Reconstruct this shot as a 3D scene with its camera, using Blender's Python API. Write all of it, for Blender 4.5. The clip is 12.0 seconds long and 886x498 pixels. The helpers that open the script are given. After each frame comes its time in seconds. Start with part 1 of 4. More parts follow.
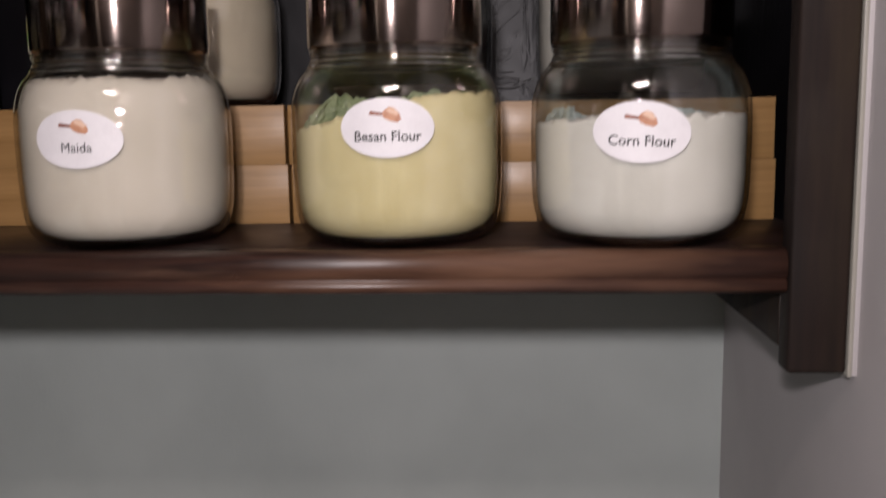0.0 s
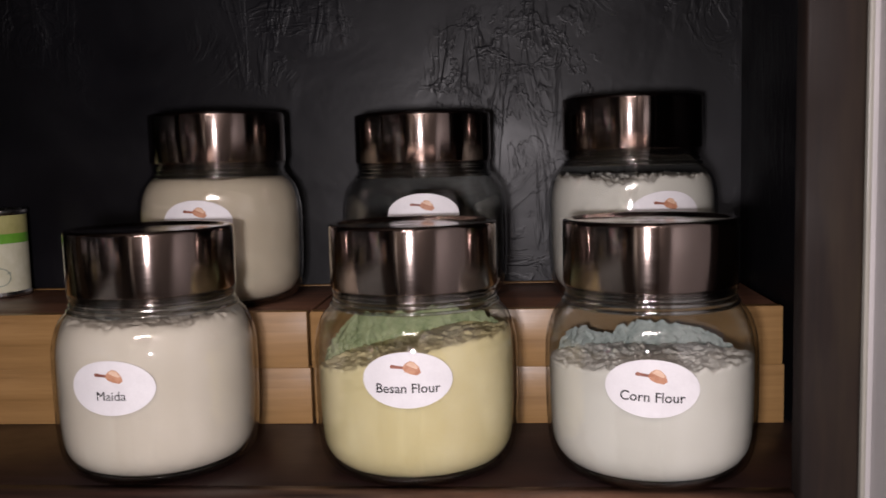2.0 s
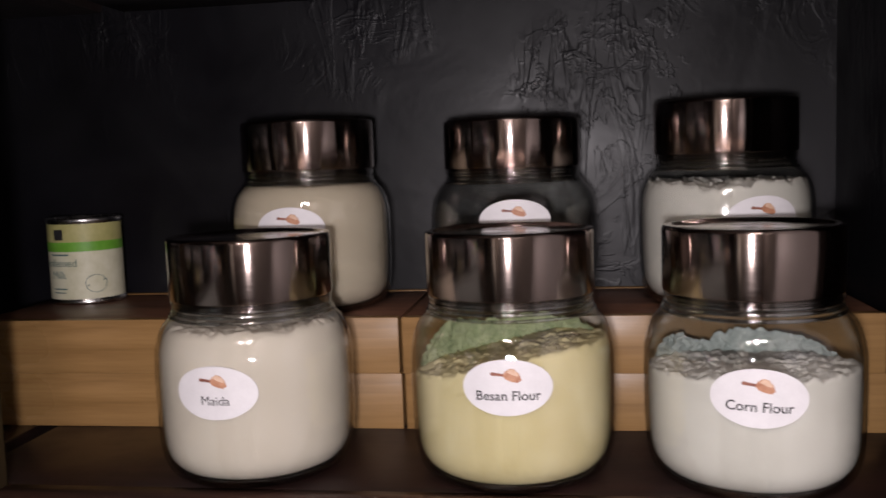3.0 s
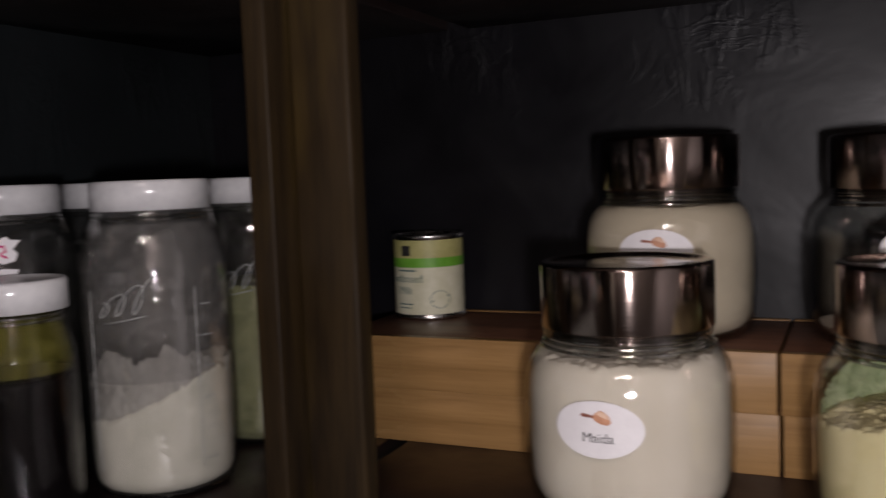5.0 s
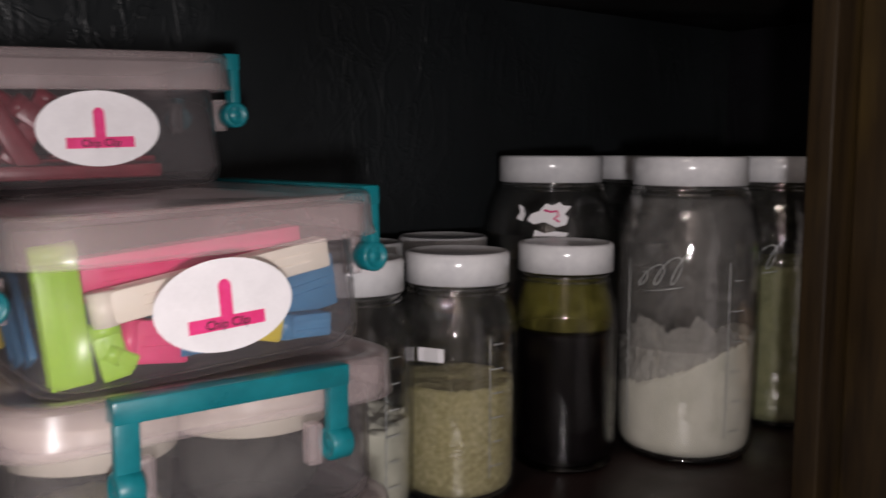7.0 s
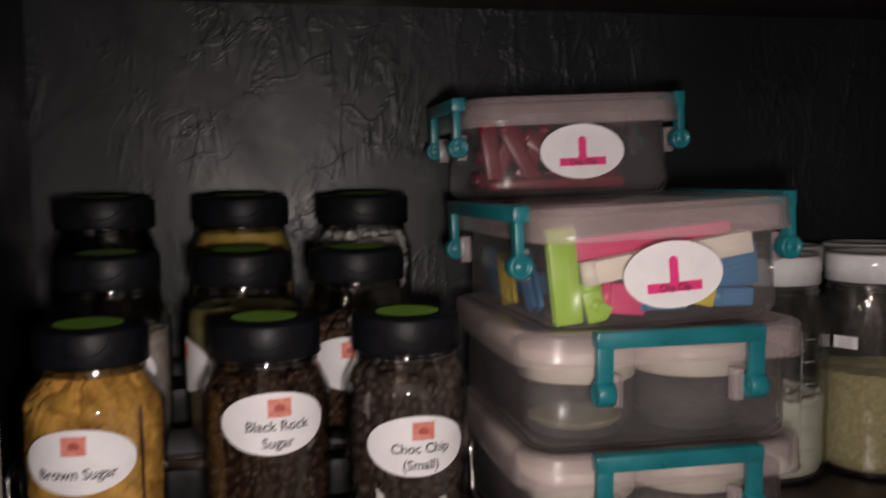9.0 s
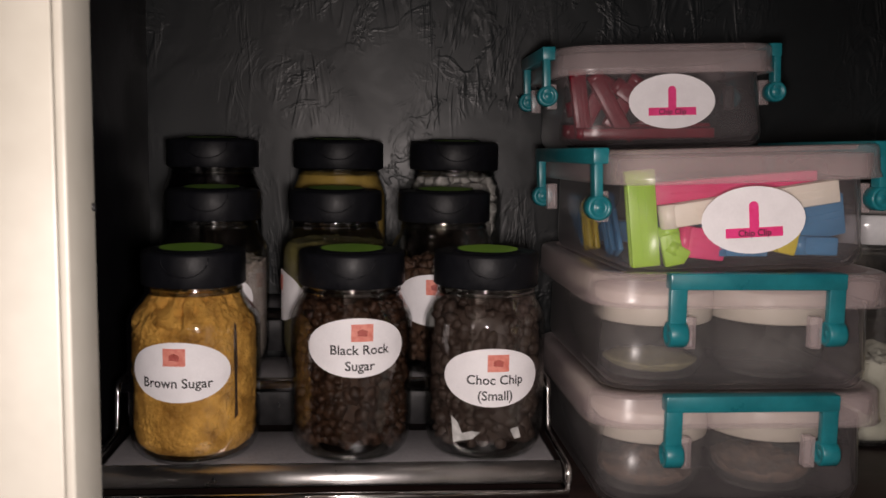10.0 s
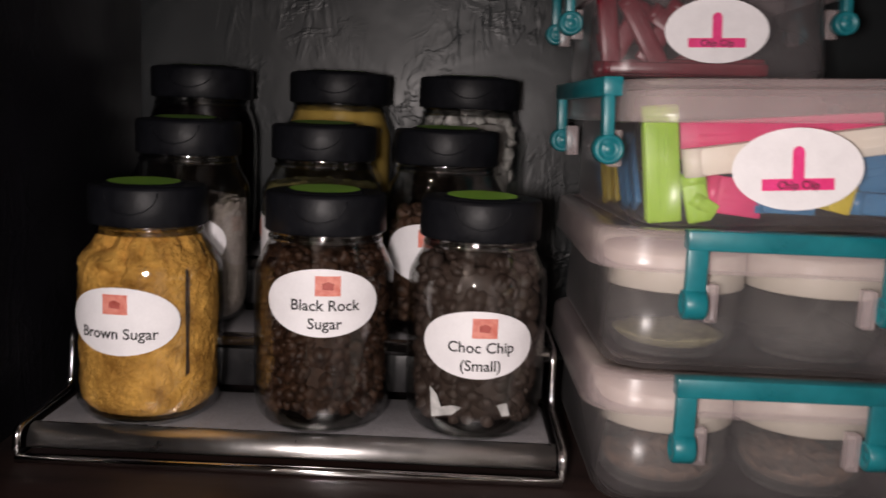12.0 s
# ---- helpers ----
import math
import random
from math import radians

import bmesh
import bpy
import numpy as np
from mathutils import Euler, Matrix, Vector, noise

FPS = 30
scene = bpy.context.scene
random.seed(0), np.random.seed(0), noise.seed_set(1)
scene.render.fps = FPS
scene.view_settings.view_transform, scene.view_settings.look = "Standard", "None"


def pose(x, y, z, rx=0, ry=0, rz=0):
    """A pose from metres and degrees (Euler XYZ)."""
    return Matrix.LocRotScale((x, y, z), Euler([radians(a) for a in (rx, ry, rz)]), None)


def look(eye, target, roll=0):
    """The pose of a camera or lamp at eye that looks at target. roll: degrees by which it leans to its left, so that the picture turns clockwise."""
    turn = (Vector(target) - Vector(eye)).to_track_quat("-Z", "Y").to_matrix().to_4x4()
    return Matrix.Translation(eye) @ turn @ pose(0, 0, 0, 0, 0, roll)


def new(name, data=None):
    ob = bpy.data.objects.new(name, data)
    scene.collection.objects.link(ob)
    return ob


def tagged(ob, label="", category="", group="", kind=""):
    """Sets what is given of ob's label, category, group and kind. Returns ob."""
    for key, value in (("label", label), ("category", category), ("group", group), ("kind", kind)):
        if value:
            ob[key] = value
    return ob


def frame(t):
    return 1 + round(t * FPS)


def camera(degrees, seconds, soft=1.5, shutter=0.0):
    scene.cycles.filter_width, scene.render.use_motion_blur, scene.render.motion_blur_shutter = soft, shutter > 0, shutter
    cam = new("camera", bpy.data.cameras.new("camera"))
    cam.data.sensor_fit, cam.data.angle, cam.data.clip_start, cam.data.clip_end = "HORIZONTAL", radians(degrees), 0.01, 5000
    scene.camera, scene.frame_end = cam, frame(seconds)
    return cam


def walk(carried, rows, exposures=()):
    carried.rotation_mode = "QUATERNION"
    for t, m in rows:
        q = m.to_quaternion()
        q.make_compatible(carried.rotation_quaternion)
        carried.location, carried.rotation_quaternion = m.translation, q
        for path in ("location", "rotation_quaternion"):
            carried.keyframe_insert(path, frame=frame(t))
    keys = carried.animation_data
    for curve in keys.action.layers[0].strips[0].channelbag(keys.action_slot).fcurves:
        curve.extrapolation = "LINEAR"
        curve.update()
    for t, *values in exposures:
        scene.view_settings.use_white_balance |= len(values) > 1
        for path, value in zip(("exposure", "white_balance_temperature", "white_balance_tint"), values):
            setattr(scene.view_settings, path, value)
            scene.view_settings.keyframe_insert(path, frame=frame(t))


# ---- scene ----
cam = camera(52.0, 12.0, 1.55, 0.5)
PATH = [
    (0, (0.0169, 0.0012, 1.4877), (-0.0486, 0.9886, 1.3439), -0.93),
    (0.5, (0.0159, -0.0036, 1.5559), (-0.0259, 0.9838, 1.4033), -0.69),
    (1, (0.0160, -0.0047, 1.6072), (-0.0471, 0.9866, 1.4919), -1.57),
    (1.5, (0.0235, -0.0096, 1.6302), (-0.0395, 0.9824, 1.5207), -2.15),
    (2, (0.0185, -0.0065, 1.6308), (-0.0632, 0.9847, 1.5274), -1.51),
    (2.5, (0.0079, -0.0101, 1.6316), (-0.1044, 0.9784, 1.5301), -1.32),
    (2.7, (0.0031, -0.0108, 1.6325), (-0.1226, 0.9762, 1.5321), -1.43),
    (4.3, (-0.1055, 0.0088, 1.6488), (-0.3681, 0.9684, 1.5486), -3.20),
    (4.5, (-0.1161, 0.0014, 1.6456), (-0.4092, 0.9524, 1.5472), -2.33),
    (5, (-0.1068, 0.0106, 1.6484), (-0.5209, 0.9171, 1.5664), -2.15),
    (5.5, (-0.1114, 0.0055, 1.6536), (-0.6130, 0.8644, 1.5497), -1.70),
    (6, (-0.1393, -0.0037, 1.6593), (-0.7075, 0.8134, 1.5622), -0.99),
    (6.5, (-0.1649, -0.0300, 1.6576), (-0.8497, 0.6909, 1.5514), 0.44),
    (7, (-0.1540, -0.0495, 1.6559), (-0.9376, 0.5626, 1.5493), 0.18),
    (7.2, (-0.1416, -0.0561, 1.6590), (-0.9490, 0.5238, 1.5500), 0.43),
    (8.8, (-0.0242, -0.1256, 1.6537), (-0.9906, 0.1211, 1.5819), -1.42),
    (9, (-0.0085, -0.1311, 1.6489), (-0.9855, 0.0673, 1.5708), -0.60),
    (9.5, (0.0154, -0.1434, 1.6362), (-0.9648, 0.0104, 1.5119), 0.82),
    (10, (0.0165, -0.1152, 1.6263), (-0.9749, -0.0376, 1.5213), 0.81),
    (10.5, (-0.0286, -0.0668, 1.5968), (-1.0229, -0.0215, 1.5007), 2.01),
    (11, (-0.0319, -0.0478, 1.5909), (-1.0227, 0.0089, 1.4685), -0.06),
    (11.5, (-0.0401, -0.0542, 1.5948), (-1.0313, -0.0095, 1.4700), -0.56),
    (12, (-0.0651, -0.0528, 1.6089), (-1.0539, -0.0630, 1.4601), 2.40),
]
walk(cam, [(t, look(eye, target, roll)) for t, eye, target, roll in PATH],
     exposures=[(0.0, 0.34, 6350, 14), (2.7, 0.42, 6300, 14), (4.5, 0.18, 6350, 13), (6.0, 0.0, 6250, 12), (6.5, 0.0, 6150, 11), (7.0, -0.05, 6450, 11), (9.0, -0.5, 6900, 13), (10.5, -0.33, 6850, 13), (12.0, -0.08, 6750, 12)])


# ---- world and lights ----
world = bpy.data.worlds.new("room_air")
scene.world = world
world.use_nodes = True
world.node_tree.nodes["Background"].inputs[0].default_value = (0.5, 0.55, 0.65, 1)
world.node_tree.nodes["Background"].inputs[1].default_value = 0.012


def torch(name, where, target, watts, size, colour, spread):
    """A wide beam, dark behind."""
    data = bpy.data.lights.new(name, "SPOT")
    data.energy, data.shadow_soft_size, data.color = watts, size, colour
    data.spot_size, data.spot_blend = radians(spread), 0.25
    ob = new(name, data)
    ob.matrix_world = look(where, target)
    return ob


def strip(name, where, turn, watts, length, width, colour):
    data = bpy.data.lights.new(name, "AREA")
    data.shape, data.size, data.size_y, data.energy, data.color = "RECTANGLE", length, width, watts, colour
    ob = new(name, data)
    ob.matrix_world = pose(*where, 0, 0, turn)
    return ob


torch("phone_torch", (-0.030, -0.10, 1.600), (-0.60, 0.52, 1.50), 12.4, 0.022, (1.0, 0.92, 0.91), 172)
strip("ceiling_tube", (-0.06, -0.58, 2.40), 12, 3.2, 0.40, 0.03, (1.0, 0.84, 0.76))
strip("ceiling_tube", (-0.08, -0.68, 2.40), 12, 3.2, 0.40, 0.03, (1.0, 0.84, 0.76))


# ---- materials ----
def mat(name):
    m = bpy.data.materials.new(name)
    m.use_nodes = True
    nt = m.node_tree
    return m, nt, nt.nodes["Principled BSDF"]


def node(nt, kind, **inputs):
    n = nt.nodes.new(kind)
    for key, value in inputs.items():
        n.inputs[key.replace("_", " ")].default_value = value
    return n


def coords(nt, scale=(1, 1, 1)):
    tc = nt.nodes.new("ShaderNodeTexCoord")
    mp = nt.nodes.new("ShaderNodeMapping")
    mp.inputs["Scale"].default_value = scale
    nt.links.new(tc.outputs["Object"], mp.inputs["Vector"])
    return mp.outputs["Vector"]


def ramp(nt, fac, stops):
    r = nt.nodes.new("ShaderNodeValToRGB")
    el = r.color_ramp.elements
    while len(el) < len(stops):
        el.new(0.5)
    for e, (pos, col) in zip(el, stops):
        e.position, e.color = pos, (*col, 1)
    nt.links.new(fac, r.inputs[0])
    return r.outputs[0]


def grey(v):
    return (v, v, v)


def bump(nt, height, strength, distance, normal=None):
    b = node(nt, "ShaderNodeBump", Strength=strength, Distance=distance)
    nt.links.new(height, b.inputs["Height"])
    if normal:
        nt.links.new(normal, b.inputs["Normal"])
    return b.outputs["Normal"]


def surface(name, dark, light, scale=30.0, rough=0.5, metal=0.0, grain=200.0, relief=0.1, stretch=(1, 1, 1), depth=0.001, spec=0.5):
    """A surface with two scales of variation in colour and gloss, and a fine relief."""
    m, nt, p = mat(name)
    v = coords(nt, stretch)
    big = node(nt, "ShaderNodeTexNoise", Scale=scale, Detail=5.0, Roughness=0.6)
    fine = node(nt, "ShaderNodeTexNoise", Scale=grain, Detail=3.0)
    for n in (big, fine):
        nt.links.new(v, n.inputs["Vector"])
    both = node(nt, "ShaderNodeMath")
    both.operation = "MULTIPLY_ADD"
    both.inputs[1].default_value = 0.35
    nt.links.new(fine.outputs[0], both.inputs[0])
    nt.links.new(big.outputs[0], both.inputs[2])
    nt.links.new(ramp(nt, both.outputs[0], [(0.5, dark), (0.85, light)]), p.inputs["Base Color"])
    nt.links.new(ramp(nt, big.outputs[0], [(0.3, grey(max(rough - 0.08, 0))), (0.7, grey(min(rough + 0.08, 1)))]), p.inputs["Roughness"])
    nt.links.new(bump(nt, fine.outputs[0], relief, depth), p.inputs["Normal"])
    p.inputs["Metallic"].default_value = metal
    p.inputs["Specular IOR Level"].default_value = spec
    return m


def wood(name, dark, light, along="z", rough=0.4, fine=1.0, worn=None, spec=0.5):
    """Grain that runs along one axis, with pores and worn gloss."""
    m, nt, p = mat(name)
    s = {"x": (0.06, 1, 1), "y": (1, 0.06, 1), "z": (1, 1, 0.06)}[along]
    v = coords(nt, s)
    warp = node(nt, "ShaderNodeTexNoise", Scale=22.0 * fine, Detail=6.0, Roughness=0.65, Distortion=1.2)
    pores = node(nt, "ShaderNodeTexNoise", Scale=260.0 * fine, Detail=2.0)
    wear = node(nt, "ShaderNodeTexNoise", Scale=9.0, Detail=4.0)
    nt.links.new(v, warp.inputs["Vector"]), nt.links.new(v, pores.inputs["Vector"]), nt.links.new(coords(nt), wear.inputs["Vector"])
    mix = node(nt, "ShaderNodeMath")
    mix.operation = "MULTIPLY_ADD"
    mix.inputs[1].default_value = 0.3
    nt.links.new(pores.outputs[0], mix.inputs[0]), nt.links.new(warp.outputs[0], mix.inputs[2])
    colour = ramp(nt, mix.outputs[0], [(0.42, dark), (0.62, tuple((a + b) / 2 for a, b in zip(dark, light))), (0.85, light)])
    if worn:
        rub = node(nt, "ShaderNodeTexNoise", Scale=14.0, Detail=5.0, Roughness=0.6)
        nt.links.new(coords(nt, tuple(max(c, 0.16) for c in s)), rub.inputs["Vector"])
        blend = nt.nodes.new("ShaderNodeMix")
        blend.data_type = "RGBA"
        nt.links.new(ramp(nt, rub.outputs[0], [(0.50, grey(0)), (0.68, grey(0.85))]), blend.inputs["Factor"])
        nt.links.new(colour, blend.inputs[6])
        blend.inputs[7].default_value = (*worn, 1)
        colour = blend.outputs[2]
    nt.links.new(colour, p.inputs["Base Color"])
    nt.links.new(ramp(nt, wear.outputs[0], [(0.35, grey(rough - 0.12)), (0.65, grey(rough + 0.15))]), p.inputs["Roughness"])
    nt.links.new(bump(nt, mix.outputs[0], 0.25, 0.0008), p.inputs["Normal"])
    p.inputs["Specular IOR Level"].default_value = spec
    return m


def plaster(name, dark, light, rough, ridge, spec=0.5):
    """Painted skip-trowel plaster: trowel waves, broken ridges and scratched patches over a smooth coat."""
    m, nt, p = mat(name)
    v = coords(nt)
    blot = node(nt, "ShaderNodeTexNoise", Scale=5.0, Detail=4.0)
    wave = node(nt, "ShaderNodeTexNoise", Scale=9.0, Detail=3.0, Distortion=0.6)
    worm = node(nt, "ShaderNodeTexNoise", Scale=17.0, Detail=4.0, Roughness=0.6, Distortion=2.2)
    grit = node(nt, "ShaderNodeTexNoise", Scale=130.0, Detail=3.0)
    for n in (blot, wave, worm, grit):
        nt.links.new(v, n.inputs["Vector"])
    nt.links.new(ramp(nt, blot.outputs[0], [(0.35, dark), (0.7, light)]), p.inputs["Base Color"])
    nt.links.new(ramp(nt, wave.outputs[0], [(0.3, grey(rough - 0.06)), (0.7, grey(rough + 0.1))]), p.inputs["Roughness"])
    line = ramp(nt, worm.outputs[0], [(0.0, grey(0)), (0.50, grey(0)), (0.56, grey(1)), (0.64, grey(0.45)), (0.80, grey(0.1)), (1.0, grey(0))])
    stroke = node(nt, "ShaderNodeTexNoise", Scale=34.0, Detail=3.0, Roughness=0.6, Distortion=0.9)
    nt.links.new(coords(nt, (1, 1, 0.22)), stroke.inputs["Vector"])
    where = node(nt, "ShaderNodeTexNoise", Scale=6.0, Detail=2.0)
    nt.links.new(coords(nt), where.inputs["Vector"])
    mask = ramp(nt, where.outputs[0], [(0.46, grey(0)), (0.62, grey(1))])
    kept = []
    for height in (line, ramp(nt, stroke.outputs[0], [(0.50, grey(0)), (0.60, grey(1)), (0.66, grey(0.3))])):
        some = nt.nodes.new("ShaderNodeMath")
        some.operation = "MULTIPLY"
        nt.links.new(mask, some.inputs[0]), nt.links.new(height, some.inputs[1])
        kept.append(some.outputs[0])
    nrm = bump(nt, grit.outputs[0], 0.15, 0.0006)
    nrm = bump(nt, wave.outputs[0], ridge * 0.3, 0.010, nrm)
    nrm = bump(nt, kept[1], ridge * 0.55, 0.0016, nrm)
    nt.links.new(bump(nt, kept[0], ridge * 0.45, 0.0016, nrm), p.inputs["Normal"])
    p.inputs["Specular IOR Level"].default_value = spec
    return m


def sheen(nt, least):
    """How much a clear wall mirrors: little head-on, much at a grazing angle, the same from both sides."""
    lw = node(nt, "ShaderNodeLayerWeight", Blend=0.5)
    power = nt.nodes.new("ShaderNodeMath")
    power.operation = "POWER"
    power.inputs[1].default_value = 4.6
    nt.links.new(lw.outputs["Facing"], power.inputs[0])
    total = nt.nodes.new("ShaderNodeMath")
    total.operation = "MULTIPLY_ADD"
    total.inputs[1].default_value, total.inputs[2].default_value = 0.85, least
    nt.links.new(power.outputs[0], total.inputs[0])
    return total


def glass(name, tint, rough=0.022, film=0.0, film_colour=(0.8, 0.8, 0.75), film_scale=14.0, mirror=0.055, ripple=0.3):
    """Clear container wall: it lets light through with a tint, mirrors by Fresnel, and may carry a dusty film."""
    m, nt, p = mat(name)
    clear = node(nt, "ShaderNodeBsdfTransparent")
    clear.inputs[0].default_value = (*tint, 1)
    shine = node(nt, "ShaderNodeBsdfGlossy", Roughness=rough)
    fres = sheen(nt, mirror)
    wob = node(nt, "ShaderNodeTexNoise", Scale=48.0, Detail=3.5)
    nt.links.new(coords(nt), wob.inputs["Vector"])
    nrm = bump(nt, wob.outputs[0], ripple, 0.002)
    nt.links.new(nrm, shine.inputs["Normal"])
    mix = node(nt, "ShaderNodeMixShader")
    base = clear.outputs[0]
    if film:
        dust = node(nt, "ShaderNodeBsdfDiffuse")
        dust.inputs[0].default_value = (*film_colour, 1)
        patch = node(nt, "ShaderNodeTexNoise", Scale=film_scale, Detail=6.0, Roughness=0.7)
        nt.links.new(coords(nt), patch.inputs["Vector"])
        haze = node(nt, "ShaderNodeMixShader")
        nt.links.new(ramp(nt, patch.outputs[0], [(0.35, grey(film * 0.15)), (0.7, grey(film))]), haze.inputs[0])
        nt.links.new(clear.outputs[0], haze.inputs[1]), nt.links.new(dust.outputs[0], haze.inputs[2])
        base = haze.outputs[0]
    nt.links.new(fres.outputs[0], mix.inputs[0])
    nt.links.new(base, mix.inputs[1]), nt.links.new(shine.outputs[0], mix.inputs[2])
    nt.links.new(mix.outputs[0], nt.nodes["Material Output"].inputs[0])
    return m


def stained(name, tint, film, film_colour, film_scale):
    """A thin see-through coat of dust or oil inside a jar, clear between its patches."""
    m, nt, p = mat(name)
    clear = node(nt, "ShaderNodeBsdfTransparent")
    clear.inputs[0].default_value = (*tint, 1)
    dust = node(nt, "ShaderNodeBsdfDiffuse")
    dust.inputs[0].default_value = (*film_colour, 1)
    patch = node(nt, "ShaderNodeTexNoise", Scale=film_scale, Detail=6.0, Roughness=0.7, Distortion=0.8)
    nt.links.new(coords(nt), patch.inputs["Vector"])
    haze = node(nt, "ShaderNodeMixShader")
    nt.links.new(ramp(nt, patch.outputs[0], [(0.35, grey(film * 0.15)), (0.7, grey(film))]), haze.inputs[0])
    nt.links.new(clear.outputs[0], haze.inputs[1]), nt.links.new(dust.outputs[0], haze.inputs[2])
    nt.links.new(haze.outputs[0], nt.nodes["Material Output"].inputs[0])
    return m


def frosted(name, colour, body, rough=0.3):
    """Cloudy moulded plastic: part clear, part scattering, with a soft gloss."""
    m, nt, p = mat(name)
    clear = node(nt, "ShaderNodeBsdfTransparent")
    clear.inputs[0].default_value = (0.988, 0.982, 0.986, 1)
    milk = node(nt, "ShaderNodeBsdfDiffuse")
    milk.inputs[0].default_value = (*colour, 1)
    thru = node(nt, "ShaderNodeBsdfTranslucent")
    thru.inputs[0].default_value = (*colour, 1)
    shine = node(nt, "ShaderNodeBsdfGlossy", Roughness=rough)
    a, b, c = (node(nt, "ShaderNodeMixShader") for _ in range(3))
    a.inputs[0].default_value = 0.4
    nt.links.new(milk.outputs[0], a.inputs[1]), nt.links.new(thru.outputs[0], a.inputs[2])
    cloud = node(nt, "ShaderNodeTexNoise", Scale=18.0, Detail=4.0)
    nt.links.new(coords(nt), cloud.inputs["Vector"])
    nt.links.new(ramp(nt, cloud.outputs[0], [(0.3, grey(body * 0.85)), (0.7, grey(min(1, body * 1.15)))]), b.inputs[0])
    nt.links.new(clear.outputs[0], b.inputs[1]), nt.links.new(a.outputs[0], b.inputs[2])
    nt.links.new(sheen(nt, 0.03).outputs[0], c.inputs[0])
    nt.links.new(b.outputs[0], c.inputs[1]), nt.links.new(shine.outputs[0], c.inputs[2])
    nt.links.new(c.outputs[0], nt.nodes["Material Output"].inputs[0])
    return m


def brushed(name, colour, rough, aniso):
    m, nt, p = mat(name)
    p.inputs["Base Color"].default_value = (*colour, 1)
    p.inputs["Metallic"].default_value = 1
    p.inputs["Anisotropic"].default_value = aniso
    p.inputs["Anisotropic Rotation"].default_value = 0.25
    tan = nt.nodes.new("ShaderNodeTangent")
    tan.direction_type, tan.axis = "RADIAL", "Z"
    nt.links.new(tan.outputs[0], p.inputs["Tangent"])
    lines = node(nt, "ShaderNodeTexNoise", Scale=60.0, Detail=4.0)
    nt.links.new(coords(nt, (1, 1, 40)), lines.inputs["Vector"])
    nt.links.new(ramp(nt, lines.outputs[0], [(0.3, grey(rough - 0.03)), (0.7, grey(rough + 0.05))]), p.inputs["Roughness"])
    nt.links.new(bump(nt, lines.outputs[0], 0.008, 0.0002), p.inputs["Normal"])
    return m


DARK_WALL = plaster("dark_blue_grey_plaster", (0.0030, 0.0026, 0.0036), (0.0074, 0.0070, 0.0098), 0.40, 0.55, 0.31)
# same paint as the north wall, lightened for the torchlight on it
WEST_LIT = plaster("lit_blue_grey_plaster", (0.0078, 0.0092, 0.0100), (0.0142, 0.0172, 0.0188), 0.40, 0.75, 0.28)
GREY_WALL = plaster("pale_green_grey_plaster", (0.47, 0.515, 0.495), (0.56, 0.61, 0.585), 0.6, 0.1)
EAST_PAINT = plaster("pale_warm_grey_plaster", (0.44, 0.42, 0.42), (0.52, 0.49, 0.49), 0.6, 0.1)
# unseen room surfaces, coloured dark so lids and glass mirror an unlit room
DARKENED_WALL = plaster("darkened_room_plaster", (0.11, 0.085, 0.07), (0.15, 0.12, 0.10), 0.6, 0.12)
WHITE_PAINT = surface("white_gloss_paint", (0.32, 0.305, 0.262), (0.37, 0.355, 0.31), 8, 0.4, grain=90, relief=0.05)
FLOOR_MAT = wood("floor_wood", (0.10, 0.06, 0.035), (0.22, 0.13, 0.07), "x", 0.4)
SHELF_WOOD = wood("dark_stained_shelf_wood", (0.007, 0.0034, 0.003), (0.026, 0.010, 0.0075), "x", 0.46)
NOSE_WOOD = wood("worn_nosing_wood", (0.009, 0.005, 0.0045), (0.070, 0.032, 0.022), "x", 0.36, 1.3, (0.20, 0.105, 0.062))
SHELF_WOOD_Y = wood("dark_stained_side_wood", (0.006, 0.003, 0.003), (0.020, 0.009, 0.007), "y", 0.48)
POST_WOOD = wood("dark_stained_post_wood", (0.005, 0.003, 0.0026), (0.019, 0.0105, 0.0072), "z", 0.62, 1.0, (0.038, 0.026, 0.014), 0.3)
MIDDLE_WOOD = wood("olive_brown_post_wood", (0.008, 0.0045, 0.002), (0.038, 0.023, 0.008), "z", 0.66, 1.0, (0.072, 0.046, 0.010), 0.22)
BAMBOO = wood("bamboo", (0.23, 0.124, 0.042), (0.40, 0.232, 0.090), "x", 0.36, 1.4)
BAMBOO_DARK = wood("stained_bamboo", (0.075, 0.030, 0.018), (0.19, 0.085, 0.045), "x", 0.5, 1.2)
GLASS = glass("clear_jar_glass", (0.978, 0.982, 0.974), 0.042, mirror=0.085, ripple=0.5)
DARK_JAR_GLASS = glass("dark_filled_jar_glass", (0.978, 0.982, 0.974), 0.05, mirror=0.030, ripple=0.5)
GLASS_RIDGE = glass("ridged_glass", (0.95, 0.96, 0.945), 0.06, mirror=0.38)
MASON_GLASS = glass("smudged_jar_glass", (0.97, 0.975, 0.97), 0.045, 0.040, (0.34, 0.34, 0.33), 24, 0.10, 1.0)
GLASS_BASE = glass("thick_green_glass", (0.35, 0.42, 0.38))
STEEL = brushed("brushed_steel", (0.31, 0.25, 0.225), 0.155, 0.92)
CHROME = surface("chrome", (0.75, 0.73, 0.72), (0.85, 0.84, 0.83), 40, 0.12, 1.0, relief=0.02)
LIP_STEEL = surface("polished_lip_steel", (0.78, 0.76, 0.75), (0.88, 0.86, 0.85), 30, 0.34, 1.0, relief=0.02)
TIN = surface("tin", (0.6, 0.6, 0.6), (0.75, 0.74, 0.72), 40, 0.25, 1.0)
